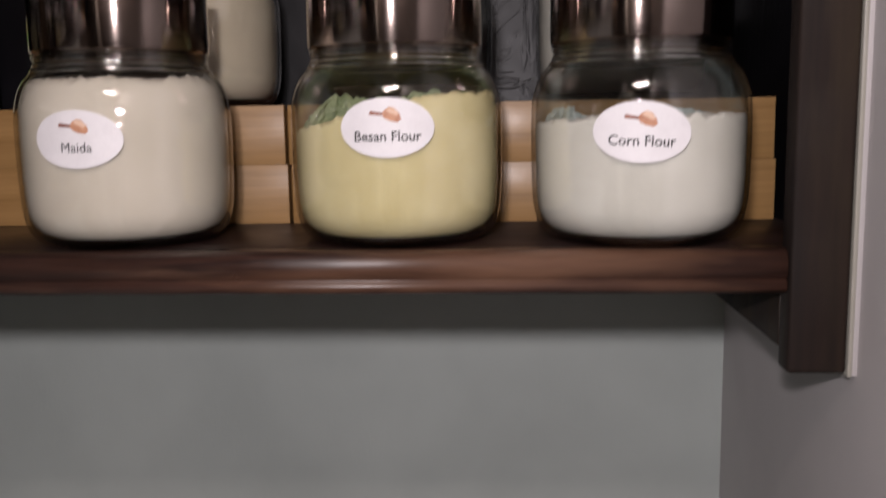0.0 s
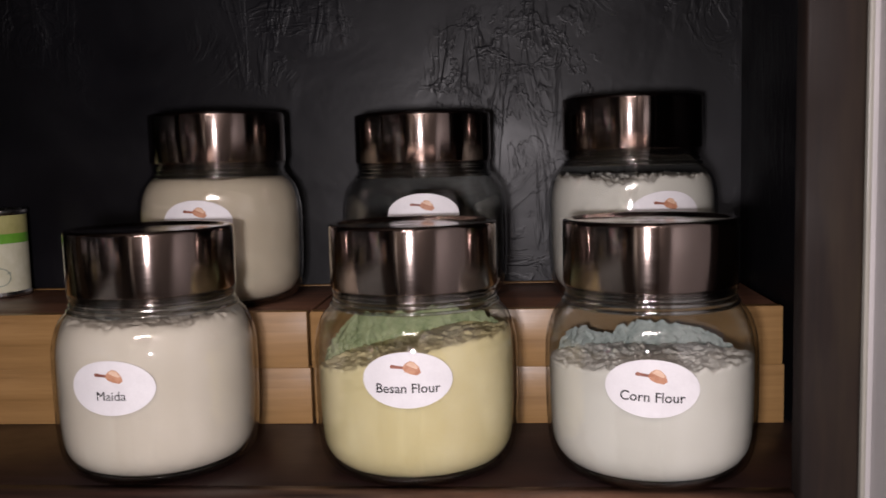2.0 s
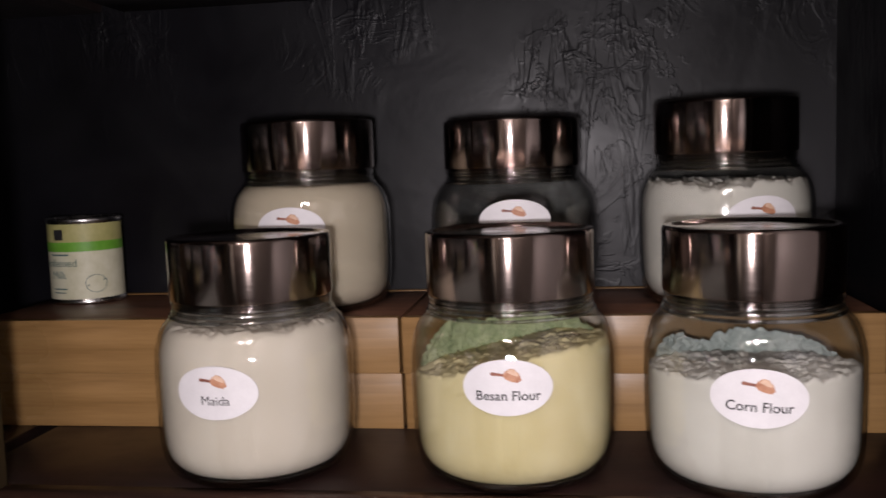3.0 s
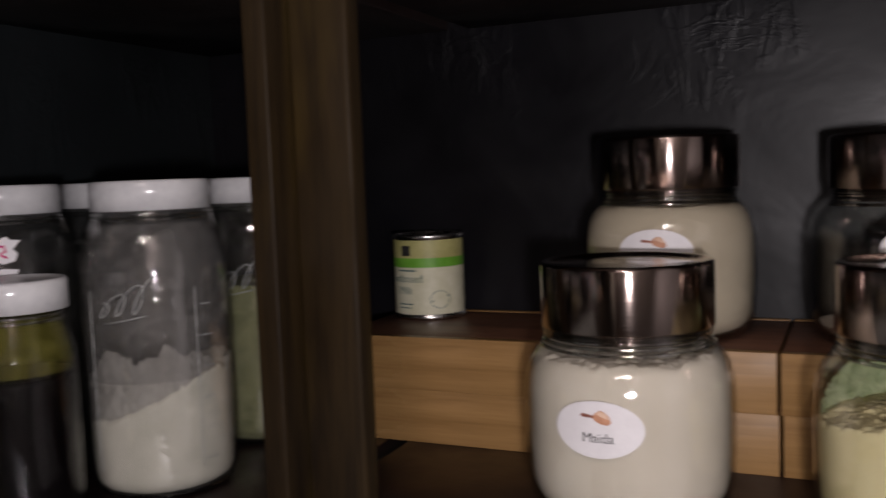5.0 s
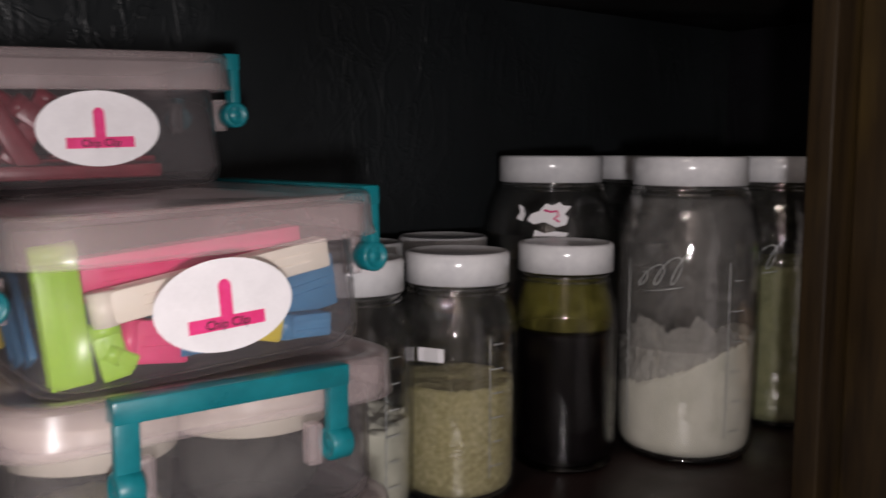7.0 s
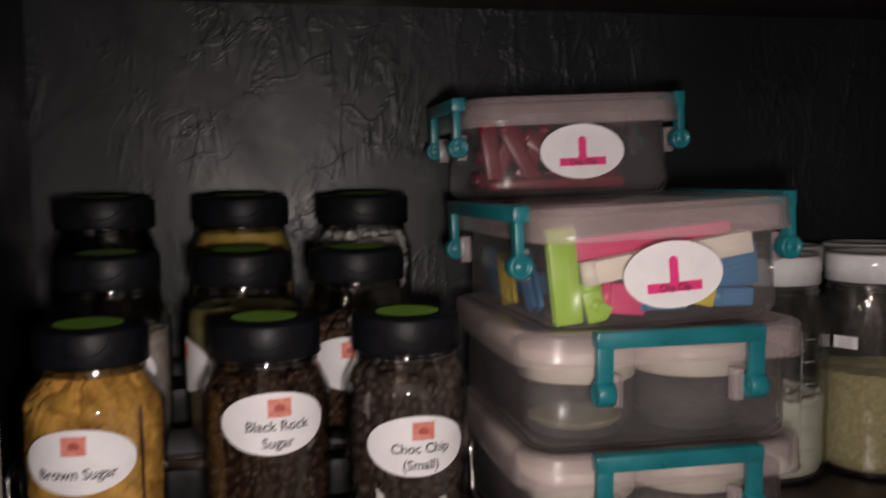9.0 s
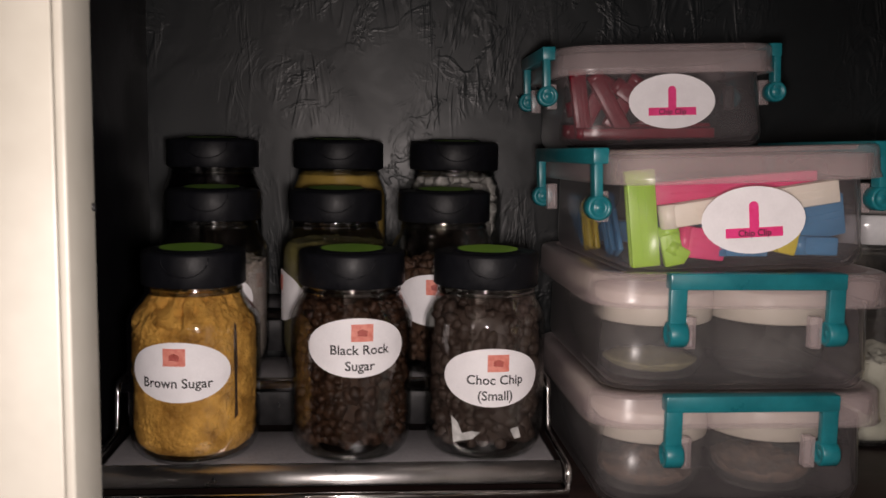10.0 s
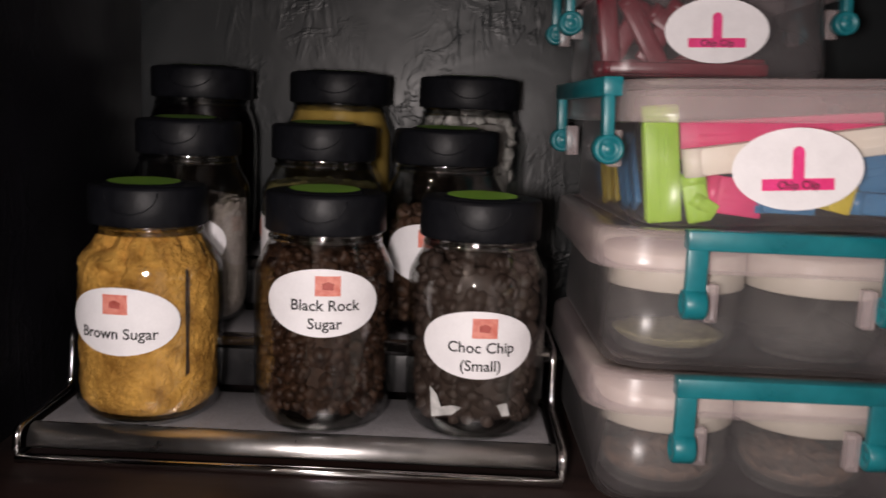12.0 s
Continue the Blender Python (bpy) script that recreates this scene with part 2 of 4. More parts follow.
BLACK_METAL = surface("black_metal", (0.010, 0.010, 0.011), (0.022, 0.021, 0.022), 30, 0.35)
LINER = surface("grey_liner_mat", (0.19, 0.18, 0.19), (0.27, 0.26, 0.27), 25, 0.6, grain=500, relief=0.4)
BLACK_LID = surface("black_lid_plastic", (0.003, 0.0032, 0.0046), (0.0065, 0.007, 0.0092), 60, 0.46, grain=400, relief=0.12, spec=0.20)
GREEN = surface("green_lid_insert", (0.16, 0.36, 0.03), (0.24, 0.48, 0.05), 40, 0.5)
WHITE_LID = surface("white_lid_plastic", (0.60, 0.60, 0.62), (0.74, 0.74, 0.75), 30, 0.20, grain=150, relief=0.05)
PAPER = surface("white_label_paper", (0.76, 0.74, 0.76), (0.83, 0.81, 0.83), 60, 0.55, grain=600, relief=0.08)
INK = surface("black_ink", (0.015, 0.014, 0.015), (0.03, 0.03, 0.03), 200, 0.6)
SCOOP = surface("scoop_print", (0.42, 0.17, 0.09), (0.62, 0.33, 0.20), 160, 0.55)
SCOOP_DARK = surface("scoop_print_shade", (0.20, 0.07, 0.05), (0.36, 0.14, 0.09), 160, 0.55)
SCOOP_PALE = surface("scoop_print_flour", (0.66, 0.42, 0.28), (0.78, 0.56, 0.42), 160, 0.55)
ICON = surface("red_print", (0.60, 0.16, 0.12), (0.72, 0.27, 0.21), 200, 0.55)
ICON_DARK = surface("dark_red_print", (0.30, 0.05, 0.04), (0.45, 0.10, 0.08), 300, 0.55)
PINK_PRINT = surface("pink_print", (0.70, 0.03, 0.17), (0.80, 0.05, 0.24), 150, 0.55)
MAIDA = surface("white_flour", (0.72, 0.655, 0.555), (0.80, 0.735, 0.64), 20, 0.9, grain=350, relief=0.3)
# flour for the back row, its shade mixed into a darker beige
SHADED_FLOUR = surface("shaded_beige_flour", (0.60, 0.52, 0.40), (0.69, 0.61, 0.48), 24, 0.9, grain=350, relief=0.3)
BESAN = surface("gram_flour", (0.72, 0.62, 0.33), (0.82, 0.73, 0.43), 30, 0.9, grain=300, relief=0.5)
CORN = surface("corn_flour", (0.72, 0.70, 0.64), (0.81, 0.79, 0.73), 25, 0.9, grain=350, relief=0.3)
CREAM_MEAL = surface("cream_powder", (0.60, 0.59, 0.49), (0.76, 0.74, 0.63), 60, 0.9, grain=350, relief=0.4)
PALE_MEAL = surface("pale_green_meal", (0.20, 0.205, 0.10), (0.34, 0.34, 0.18), 60, 0.9, grain=300, relief=0.6)
OATS = surface("yellowish_grain", (0.44, 0.38, 0.17), (0.76, 0.68, 0.38), 240, 0.9, grain=800, relief=1.0, depth=0.003)
SYRUP = surface("dark_syrup", (0.0015, 0.001, 0.0015), (0.003, 0.002, 0.0025), 30, 0.4, spec=0.05)
BROWN_SUGAR = surface("brown_sugar", (0.32, 0.145, 0.018), (0.84, 0.46, 0.10), 60, 0.8, grain=520, relief=1.0, depth=0.002)
ROCK_SUGAR = surface("dark_rock_sugar", (0.014, 0.0065, 0.0045), (0.052, 0.024, 0.013), 160, 0.5, grain=300, relief=0.4, spec=0.2)
CHOC = surface("chocolate", (0.032, 0.020, 0.016), (0.060, 0.040, 0.033), 80, 0.55, relief=0.15, spec=0.25)
PALE_GRAIN = surface("pale_pinkish_grain", (0.24, 0.20, 0.185), (0.38, 0.33, 0.30), 160, 0.8, grain=420, relief=0.8, depth=0.002)
GREYSTUFF = surface("pale_crystals", (0.30, 0.29, 0.28), (0.52, 0.50, 0.48), 120, 0.7, grain=300, relief=0.8, depth=0.002)
NUTS = surface("brown_nuts", (0.035, 0.018, 0.012), (0.10, 0.05, 0.03), 130, 0.6, grain=300, relief=0.6)
OLIVE_POWDER = surface("olive_powder", (0.12, 0.105, 0.03), (0.22, 0.19, 0.06), 60, 0.9, grain=350, relief=0.4)
MUSTARD = surface("mustard_powder", (0.34, 0.22, 0.04), (0.46, 0.31, 0.07), 60, 0.9, grain=350, relief=0.4)
BODY_PLASTIC = frosted("cloudy_box_plastic", (0.64, 0.60, 0.62), 0.065)
LID_PLASTIC = frosted("cloudy_lid_plastic", (0.95, 0.80, 0.80), 0.22)
TEAL = surface("teal_plastic", (0.003, 0.125, 0.150), (0.006, 0.170, 0.200), 40, 0.35, grain=200, relief=0.05)
LIME = surface("lime_plastic", (0.30, 0.55, 0.03), (0.40, 0.66, 0.06), 40, 0.4)
PINK = surface("hot_pink_plastic", (0.70, 0.04, 0.16), (0.80, 0.07, 0.22), 40, 0.4)
CREAM = surface("cream_plastic", (0.86, 0.79, 0.66), (0.92, 0.86, 0.74), 40, 0.4)
BLUE = surface("blue_plastic", (0.04, 0.17, 0.34), (0.07, 0.25, 0.45), 40, 0.4)
YELLOW = surface("yellow_plastic", (0.65, 0.50, 0.03), (0.75, 0.60, 0.06), 40, 0.4)
ORANGE = surface("orange_plastic", (0.65, 0.25, 0.04), (0.75, 0.33, 0.07), 40, 0.4)
RED = surface("red_plastic", (0.13, 0.002, 0.011), (0.20, 0.004, 0.018), 40, 0.35)
CAN_LABEL = surface("cream_can_paper", (0.62, 0.60, 0.42), (0.72, 0.70, 0.54), 60, 0.5)
CAN_OLIVE = surface("olive_can_print", (0.40, 0.38, 0.14), (0.50, 0.47, 0.20), 60, 0.5)
CAN_GREEN = surface("green_can_print", (0.13, 0.36, 0.03), (0.18, 0.45, 0.05), 60, 0.5)
CAN_INK = surface("teal_can_ink", (0.05, 0.12, 0.11), (0.09, 0.17, 0.16), 100, 0.5)


# ---- shapes ----
def part(name, bm, material, parent=None, label="", m=None):
    """Links a bmesh as one mesh object, under a thing or a part."""
    for f in bm.faces:
        f.smooth = True
    for e in bm.edges:
        if len(e.link_faces) == 2 and e.calc_face_angle(0) > 0.6:
            e.smooth = False
    me = bpy.data.meshes.new(name)
    bm.to_mesh(me)
    bm.free()
    me.materials.append(material)
    ob = new(name, me)
    ob.parent = parent
    if m is not None:
        ob.matrix_local = m
    return tagged(ob, label)


def thing(name, m, label, category, group="", kind=""):
    ob = new(name)
    ob.empty_display_size = 0.02
    ob.matrix_world = m
    return tagged(ob, label, category, group, kind)


def box(x0, x1, y0, y1, z0, z1, r=0.0, seg=2, bm=None):
    bm = bm or bmesh.new()
    got = bmesh.ops.create_cube(bm, size=1.0)["verts"]
    for v in got:
        v.co = Vector(((x0 + x1) / 2 + v.co.x * (x1 - x0), (y0 + y1) / 2 + v.co.y * (y1 - y0), (z0 + z1) / 2 + v.co.z * (z1 - z0)))
    if r:
        edges = {e for v in got for e in v.link_edges}
        bmesh.ops.bevel(bm, geom=list(edges), offset=r, segments=seg, profile=0.5, affect="EDGES")
    return bm


def loft(loops, cap_first=True, cap_last=True, bm=None):
    bm = bm or bmesh.new()
    rings = [[bm.verts.new(p) for p in loop] for loop in loops]
    n = len(rings[0])
    for a, b in zip(rings, rings[1:]):
        for i in range(n):
            bm.faces.new((a[i], a[(i + 1) % n], b[(i + 1) % n], b[i]))
    if cap_first:
        bm.faces.new(rings[0][::-1])
    if cap_last:
        bm.faces.new(rings[-1])
    return bm


def lathe(profile, n=56, bm=None, wobble=0.0, seed=0.0):
    """A turned body; profile of (radius, height), from the axis or round back to its start."""
    bm = bm or bmesh.new()
    rings = []
    for r, z in profile:
        if r < 1e-6:
            rings.append([bm.verts.new((0, 0, z))])
        else:
            rings.append([bm.verts.new(((r + wobble * noise.noise((math.cos(a) * 2 + seed, math.sin(a) * 2, z * 30))) * math.cos(a),
                                        (r + wobble * noise.noise((math.cos(a) * 2 + seed, math.sin(a) * 2, z * 30))) * math.sin(a), z))
                          for a in (2 * math.pi * i / n for i in range(n))])
    for a, b in zip(rings, rings[1:]):
        for i in range(n):
            j = (i + 1) % n
            if len(a) == 1 and len(b) == 1:
                continue
            if len(a) == 1:
                bm.faces.new((a[0], b[j], b[i]))
            elif len(b) == 1:
                bm.faces.new((a[i], a[j], b[0]))
            else:
                bm.faces.new((a[i], a[j], b[j], b[i]))
    return bm


def rounded(w, d, r, z, n=6, cx=0.0, cy=0.0):
    """A rounded rectangle at a height."""
    pts = []
    for sx, sy, a0 in ((1, 1, 0), (-1, 1, 90), (-1, -1, 180), (1, -1, 270)):
        for i in range(n + 1):
            a = radians(a0 + 90 * i / n)
            pts.append((cx + sx * (w / 2 - r) + r * math.cos(a), cy + sy * (d / 2 - r) + r * math.sin(a), z))
    return pts


def smooth_profile(points, k=6):
    """More points between those of a profile, along a smooth curve."""
    out = []
    for i in range(len(points) - 1):
        p0, p1, p2, p3 = points[max(i - 1, 0)], points[i], points[i + 1], points[min(i + 2, len(points) - 1)]
        for j in range(k):
            t = j / k
            out.append(tuple(0.5 * (2 * b + (c - a) * t + (2 * a - 5 * b + 4 * c - d) * t * t + (3 * b - a - 3 * c + d) * t ** 3)
                             for a, b, c, d in zip(p0, p1, p2, p3)))
    return out + [points[-1]]


def rod(points, r, n=8, bm=None):
    """A round wire along a line of points."""
    pts = [Vector(p) for p in points]
    loops = []
    side = None
    for i, p in enumerate(pts):
        way = (pts[min(i + 1, len(pts) - 1)] - pts[max(i - 1, 0)]).normalized()
        if side is None:
            side = way.orthogonal().normalized()
        side = (side - way * side.dot(way)).normalized()
        up = way.cross(side)
        loops.append([p + r * (math.cos(a) * side + math.sin(a) * up) for a in (2 * math.pi * k / n for k in range(n))])
    return loft(loops, bm=bm)


def arc(points, r, k=5):
    """The same line with its corners rounded."""
    pts = [Vector(p) for p in points]
    out = [pts[0]]
    for a, b, c in zip(pts, pts[1:], pts[2:]):
        u, v = (a - b).normalized(), (c - b).normalized()
        s, e = b + u * r, b + v * r
        for i in range(k + 1):
            t = i / k
            out.append((1 - t) ** 2 * s + 2 * t * (1 - t) * b + t * t * e)
    return out + [pts[-1]]


# flat prints: u to the right, v up, w outwards; then bent round a jar or laid on a face
def oval(a, b, w=0.0, n=18, bm=None):
    bm = bm or bmesh.new()
    cols = []
    for i in range(n + 1):
        u = -a * math.cos(math.pi * i / n)
        h = b * math.sqrt(max(0.0, 1 - (u / a) ** 2))
        cols.append((bm.verts.new((u, -h, w)), bm.verts.new((u, h, w))))
    for c, d in zip(cols, cols[1:]):
        bm.faces.new((c[0], d[0], d[1], c[1]))
    bmesh.ops.remove_doubles(bm, verts=bm.verts, dist=1e-7)
    return bm


def shape(points, w, bm=None):
    bm = bm or bmesh.new()
    bm.faces.new([bm.verts.new((u, v, w)) for u, v in points])
    return bm


def oblong(u0, u1, v0, v1, w, n=6, bm=None):
    bm = bm or bmesh.new()
    cols = [(bm.verts.new((u0 + (u1 - u0) * i / n, v0, w)), bm.verts.new((u0 + (u1 - u0) * i / n, v1, w))) for i in range(n + 1)]
    for c, d in zip(cols, cols[1:]):
        bm.faces.new((c[0], d[0], d[1], c[1]))
    return bm


def lettering(lines, w, heavy=0.0):
    """Words as flat outlines: rows of (text, u, v, size), centred on u."""
    bm = bmesh.new()
    for text, u, v, size in lines:
        cu = bpy.data.curves.new("words", "FONT")
        cu.body, cu.size, cu.align_x, cu.resolution_u, cu.offset = text, size * 100, "CENTER", 3, heavy * 100
        ob = new("words", cu)
        me = bpy.data.meshes.new_from_object(ob.evaluated_get(bpy.context.evaluated_depsgraph_get()))
        me.transform(Matrix.Translation((u, v, w)) @ Matrix.Scale(0.01, 4))
        bm.from_mesh(me)
        bpy.data.objects.remove(ob)
        bpy.data.meshes.remove(me)
        bpy.data.curves.remove(cu)
    return bm


def bend(bm, radius, z, turn=0.0, tilt=0.0):
    """Wraps a flat print round the upright axis; turn: degrees from -y, to the right."""
    for v in bm.verts:
        u, h, w = v.co
        u, h = u * math.cos(tilt) - h * math.sin(tilt), u * math.sin(tilt) + h * math.cos(tilt)
        a = radians(turn) + u / radius
        v.co = ((radius + w) * math.sin(a), -(radius + w) * math.cos(a), z + h)
    return bm


def on_face(bm, m):
    bm.transform(m)
    return bm


# ---- the room ----
def wall(name, x0, x1, y0, y1, z0, z1, material):
    return tagged(part(name, box(x0, x1, y0, y1, z0, z1), material), kind="structure")


EAST, NORTH, WEST, SOUTH_END = 0.2435, 0.93, -0.835, -0.331
SHELF, FRONT_Y, FRONT_X, UPPER = 1.401, 0.585, -0.489, 1.803
wall("floor", -1.0, 0.4, -1.5, 1.1, -0.1, 0.0, FLOOR_MAT)
wall("ceiling", -1.0, 0.4, -1.5, 1.1, 2.45, 2.55, DARKENED_WALL)
wall("wall_north", -0.935, EAST + 0.1, NORTH, NORTH + 0.1, 0.0, 1.385, GREY_WALL)
wall("wall_north_upper", -0.935, EAST + 0.1, NORTH, NORTH + 0.1, 1.385, 2.45, DARK_WALL)
wall("wall_west", WEST - 0.1, WEST, -0.42, NORTH, 0.0, 1.385, GREY_WALL)
wall("wall_west_upper", WEST - 0.1, WEST, -0.42, NORTH, 1.385, 2.45, WEST_LIT)
wall("wall_east", EAST, EAST + 0.1, -1.4, FRONT_Y + 0.018, 0.0, 2.45, EAST_PAINT)
wall("wall_east_under_shelf", EAST, EAST + 0.1, FRONT_Y + 0.018, NORTH, 0.0, 1.385, EAST_PAINT)
wall("wall_east_upper", EAST, EAST + 0.1, FRONT_Y + 0.018, NORTH, 1.385, 2.45, DARK_WALL)
wall("wall_alcove_end", WEST, -0.42, -0.42, SOUTH_END, 0.0, 2.45, DARKENED_WALL)
wall("wall_near", -0.52, -0.42, -1.4, -0.42, 0.0, 2.45, DARKENED_WALL)
wall("wall_south", -0.52, EAST + 0.1, -1.5, -1.4, 0.0, 2.45, DARKENED_WALL)
tagged(part("ceiling_lamp", lathe([(0, 2.45), (0.06, 2.45), (0.06, 2.435), (0.03, 2.42), (0.0, 2.418)]), WHITE_PAINT, m=Matrix.Translation((-0.06, -0.62, 0))),
       "white round ceiling lamp holder above the pantry floor", "ceiling lamp")

# white door edge beside the shelf
door = new("door_1")
door.matrix_world = pose(-0.325, -0.2165, 0.02)
tagged(door, "white painted door standing open with a grooved edge", "door", kind="structure")
part("door_panel", box(0, 0.0295, -0.72, -0.004, 0, 2.03, 0.0012), WHITE_PAINT, door)
part("door_edge", box(0, 0.0305, -0.0035, 0, 0, 2.03, 0.001, 3), WHITE_PAINT, door, "white edge strip with a fine groove")
part("screw_head", lathe([(0, 0), (0.0016, 0), (0.0012, 0.0008), (0, 0.001)], 12), BLACK_METAL, door, m=pose(0.003, 0.0, 1.585, -90, 0, 0))

# ---- shelf unit ----
unit = thing("corner_shelf", Matrix(), "dark-stained wooden corner shelf unit on two walls", "shelf")


def bullnose(x0, x1, y0, y1, z0, z1):
    """A board whose front edge, at y0, is moulded: a round nose over a small bead."""
    h = z1 - z0
    prof = [(y1, z1), (y0 + 0.010, z1)]
    prof += [(y0 + 0.010 - 0.010 * math.sin(a), z1 - 0.010 + 0.010 * math.cos(a)) for a in (math.pi / 2 * i / 6 for i in range(1, 7))]
    prof += [(y0, z0 + h * 0.42), (y0 + 0.003, z0 + h * 0.36), (y0 + 0.003, z0 + h * 0.30), (y0 + 0.0005, z0 + h * 0.25),
             (y0 + 0.0005, z0 + h * 0.10), (y0 + 0.004, z0), (y1, z0)]
    return loft([[(x0, y, z) for y, z in prof], [(x1, y, z) for y, z in prof]])


part("nosing", bullnose(-0.4385, 0.1985, FRONT_Y, FRONT_Y + 0.018, SHELF - 0.029, SHELF), NOSE_WOOD, unit, "worn moulded front edge")
part("shelf_board", box(FRONT_X + 0.001, EAST, FRONT_Y + 0.0182, NORTH, SHELF - 0.029, SHELF - 0.0003, 0.0005), SHELF_WOOD, unit)
part("shelf_board", box(WEST, FRONT_X - 0.0205, SOUTH_END, NORTH, SHELF - 0.029, SHELF, 0.003), SHELF_WOOD_Y, unit)
part("upper_board", box(FRONT_X + 0.001, EAST, FRONT_Y + 0.0205, NORTH, UPPER, UPPER + 0.03, 0.003), SHELF_WOOD, unit)
part("upper_board", box(WEST, FRONT_X - 0.0205, SOUTH_END, NORTH, UPPER, UPPER + 0.03, 0.003), SHELF_WOOD_Y, unit)
part("cleat", box(0.199, EAST, FRONT_Y + 0.0185, NORTH, 1.333, SHELF - 0.0293, 0.0015), POST_WOOD, unit, "dark batten under the shelf end")
part("side_panel", box(WEST, FRONT_X - 0.022, SOUTH_END, SOUTH_END + 0.012, SHELF, 2.2, 0.001), DARK_WALL, unit, "dark painted side board fixed to the wall")
part("post", box(0.199, 0.2365, FRONT_Y - 0.003, FRONT_Y + 0.018, 1.320, 2.2, 0.003, 3), POST_WOOD, unit)
part("post", box(FRONT_X + 0.0004, -0.439, FRONT_Y, FRONT_Y + 0.020, 1.30, 2.2, 0.003, 3), MIDDLE_WOOD, unit)
part("post", box(FRONT_X - 0.020, FRONT_X, 0.556, FRONT_Y + 0.020, 1.30, 2.2, 0.002, 3), MIDDLE_WOOD, unit)
part("post", box(FRONT_X - 0.020, FRONT_X, SOUTH_END + 0.001, SOUTH_END + 0.040, 1.318, 2.2, 0.003, 3), POST_WOOD, unit)
caulk = part("trim", box(0.2367, 0.2400, FRONT_Y - 0.004, FRONT_Y + 0.0115, 1.318, 2.2, 0.001), WHITE_PAINT)
filler = part("trim", box(0.2401, EAST + 0.0002, FRONT_Y - 0.002, FRONT_Y + 0.0115, 1.318, 2.2, 0.0005), EAST_PAINT)
tagged(filler, "grey painted filler strip beside the post", kind="structure")
tagged(caulk, "white caulk line between post and wall", kind="structure")

# ---- bamboo risers ----
for cx, length in ((-0.3650, 0.4040), (0.0382, 0.3955)):
    for level in (0, 1):
        dx = (0.0012, -0.0004)[level]
        r = thing("bamboo_box", pose(cx + dx, 0.839, SHELF + 0.0493 * level), "natural bamboo box riser stacked on the dark shelf", "wooden box", "bamboo risers")
        part("front_board", box(-length / 2, length / 2, -0.087, -0.077, 0, 0.0492, 0.0002), BAMBOO, r)
        part("back_board", box(-length / 2, length / 2, 0.077, 0.087, 0, 0.0488, 0.0012), BAMBOO, r)
        part("top_board", box(-length / 2, length / 2, -0.0768, 0.0768, 0.0450, 0.0482, 0.0008), BAMBOO_DARK, r, "reddish brown stained top")
        for s in (-1, 1):
            part("end_board", box(min(s * length / 2, s * (length / 2 - 0.009)), max(s * length / 2, s * (length / 2 - 0.009)), -0.0765, 0.0765, 0.0, 0.0446, 0.0008), BAMBOO, r)


# ---- jars ----
def shell(outer, wall_t, floor_t):
    """The closed section of a thin-walled jar from its outer profile."""
    inner = [(max(r - wall_t, 0.0), z) for r, z in outer if z > floor_t]
    return [(0, outer[0][1])] + outer + inner[::-1] + [(inner[0][0] * 0.9, floor_t), (0, floor_t)]


def fill(outer, wall_t, z0, top, lumps=0.003, slope=(0, 0), n=96, rings=16, seed=0.0, dents=0.0, foot=0.012):
    """Loose food in a jar: it follows the glass, and its top is uneven and may slope."""
    def radius(z):
        for (r0, a), (r1, b) in zip(outer, outer[1:]):
            if a <= z <= b and b > a:
                return r0 + (r1 - r0) * (z - a) / (b - a) - wall_t
        return outer[-1][0] - wall_t
    def level(x, y):
        return top + slope[0] * x + slope[1] * y + lumps * (0.9 * noise.noise((x * 24 + seed, y * 24, seed)) + 0.6 * noise.noise((x * 60 + seed, y * 60, seed)) + 0.7 * noise.noise((x * 170 + seed, y * 170, seed)) + 0.8 * abs(noise.noise((x * 330 + seed, y * 330, seed))))
    bm = bmesh.new()
    steps = 24 if not dents else 70
    cols = []
    for i in range(n):
        a = 2 * math.pi * i / n
        rim = radius(top)
        end = level(rim * math.cos(a), rim * math.sin(a))
        cols.append([])
        for k in range(steps + 1):
            z = z0 + (end - z0) * k / steps
            low = max(0.0, 1 - (z - z0) / foot)
            r = radius(z) - 0.55 * foot * (1 - math.sqrt(1 - low * low))
            if dents:
                c, s = math.cos(a), math.sin(a)
                loose = min(1.0, max(0.0, (z - 0.66 * top) / (0.22 * top)))
                r -= dents * (0.25 + 0.75 * loose) * max(0.0, noise.noise((c * 2.2 + seed, s * 2.2, z * 45)))
                r -= dents * loose * 1.5 * max(0.0, 0.05 + noise.noise((c * 5 + seed, s * 5, z * 130)))
                r -= 0.20 * dents * (1 + noise.noise((c * 17 + seed, s * 17, z * 420)))
            cols[-1].append(bm.verts.new((r * math.cos(a), r * math.sin(a), z)))
        for q in range(rings - 1, 0, -1):
            r = radius(end) * q / rings
            cols[-1].append(bm.verts.new((r * math.cos(a), r * math.sin(a), level(r * math.cos(a), r * math.sin(a)))))
    mid, low = bm.verts.new((0, 0, level(0, 0))), bm.verts.new((0, 0, z0))
    for i in range(n):
        a, b = cols[i], cols[(i + 1) % n]
        for k in range(len(a) - 1):
            bm.faces.new((a[k], b[k], b[k + 1], a[k + 1]))
        bm.faces.new((a[-1], b[-1], mid))
        bm.faces.new((b[0], a[0], low))
    return bm


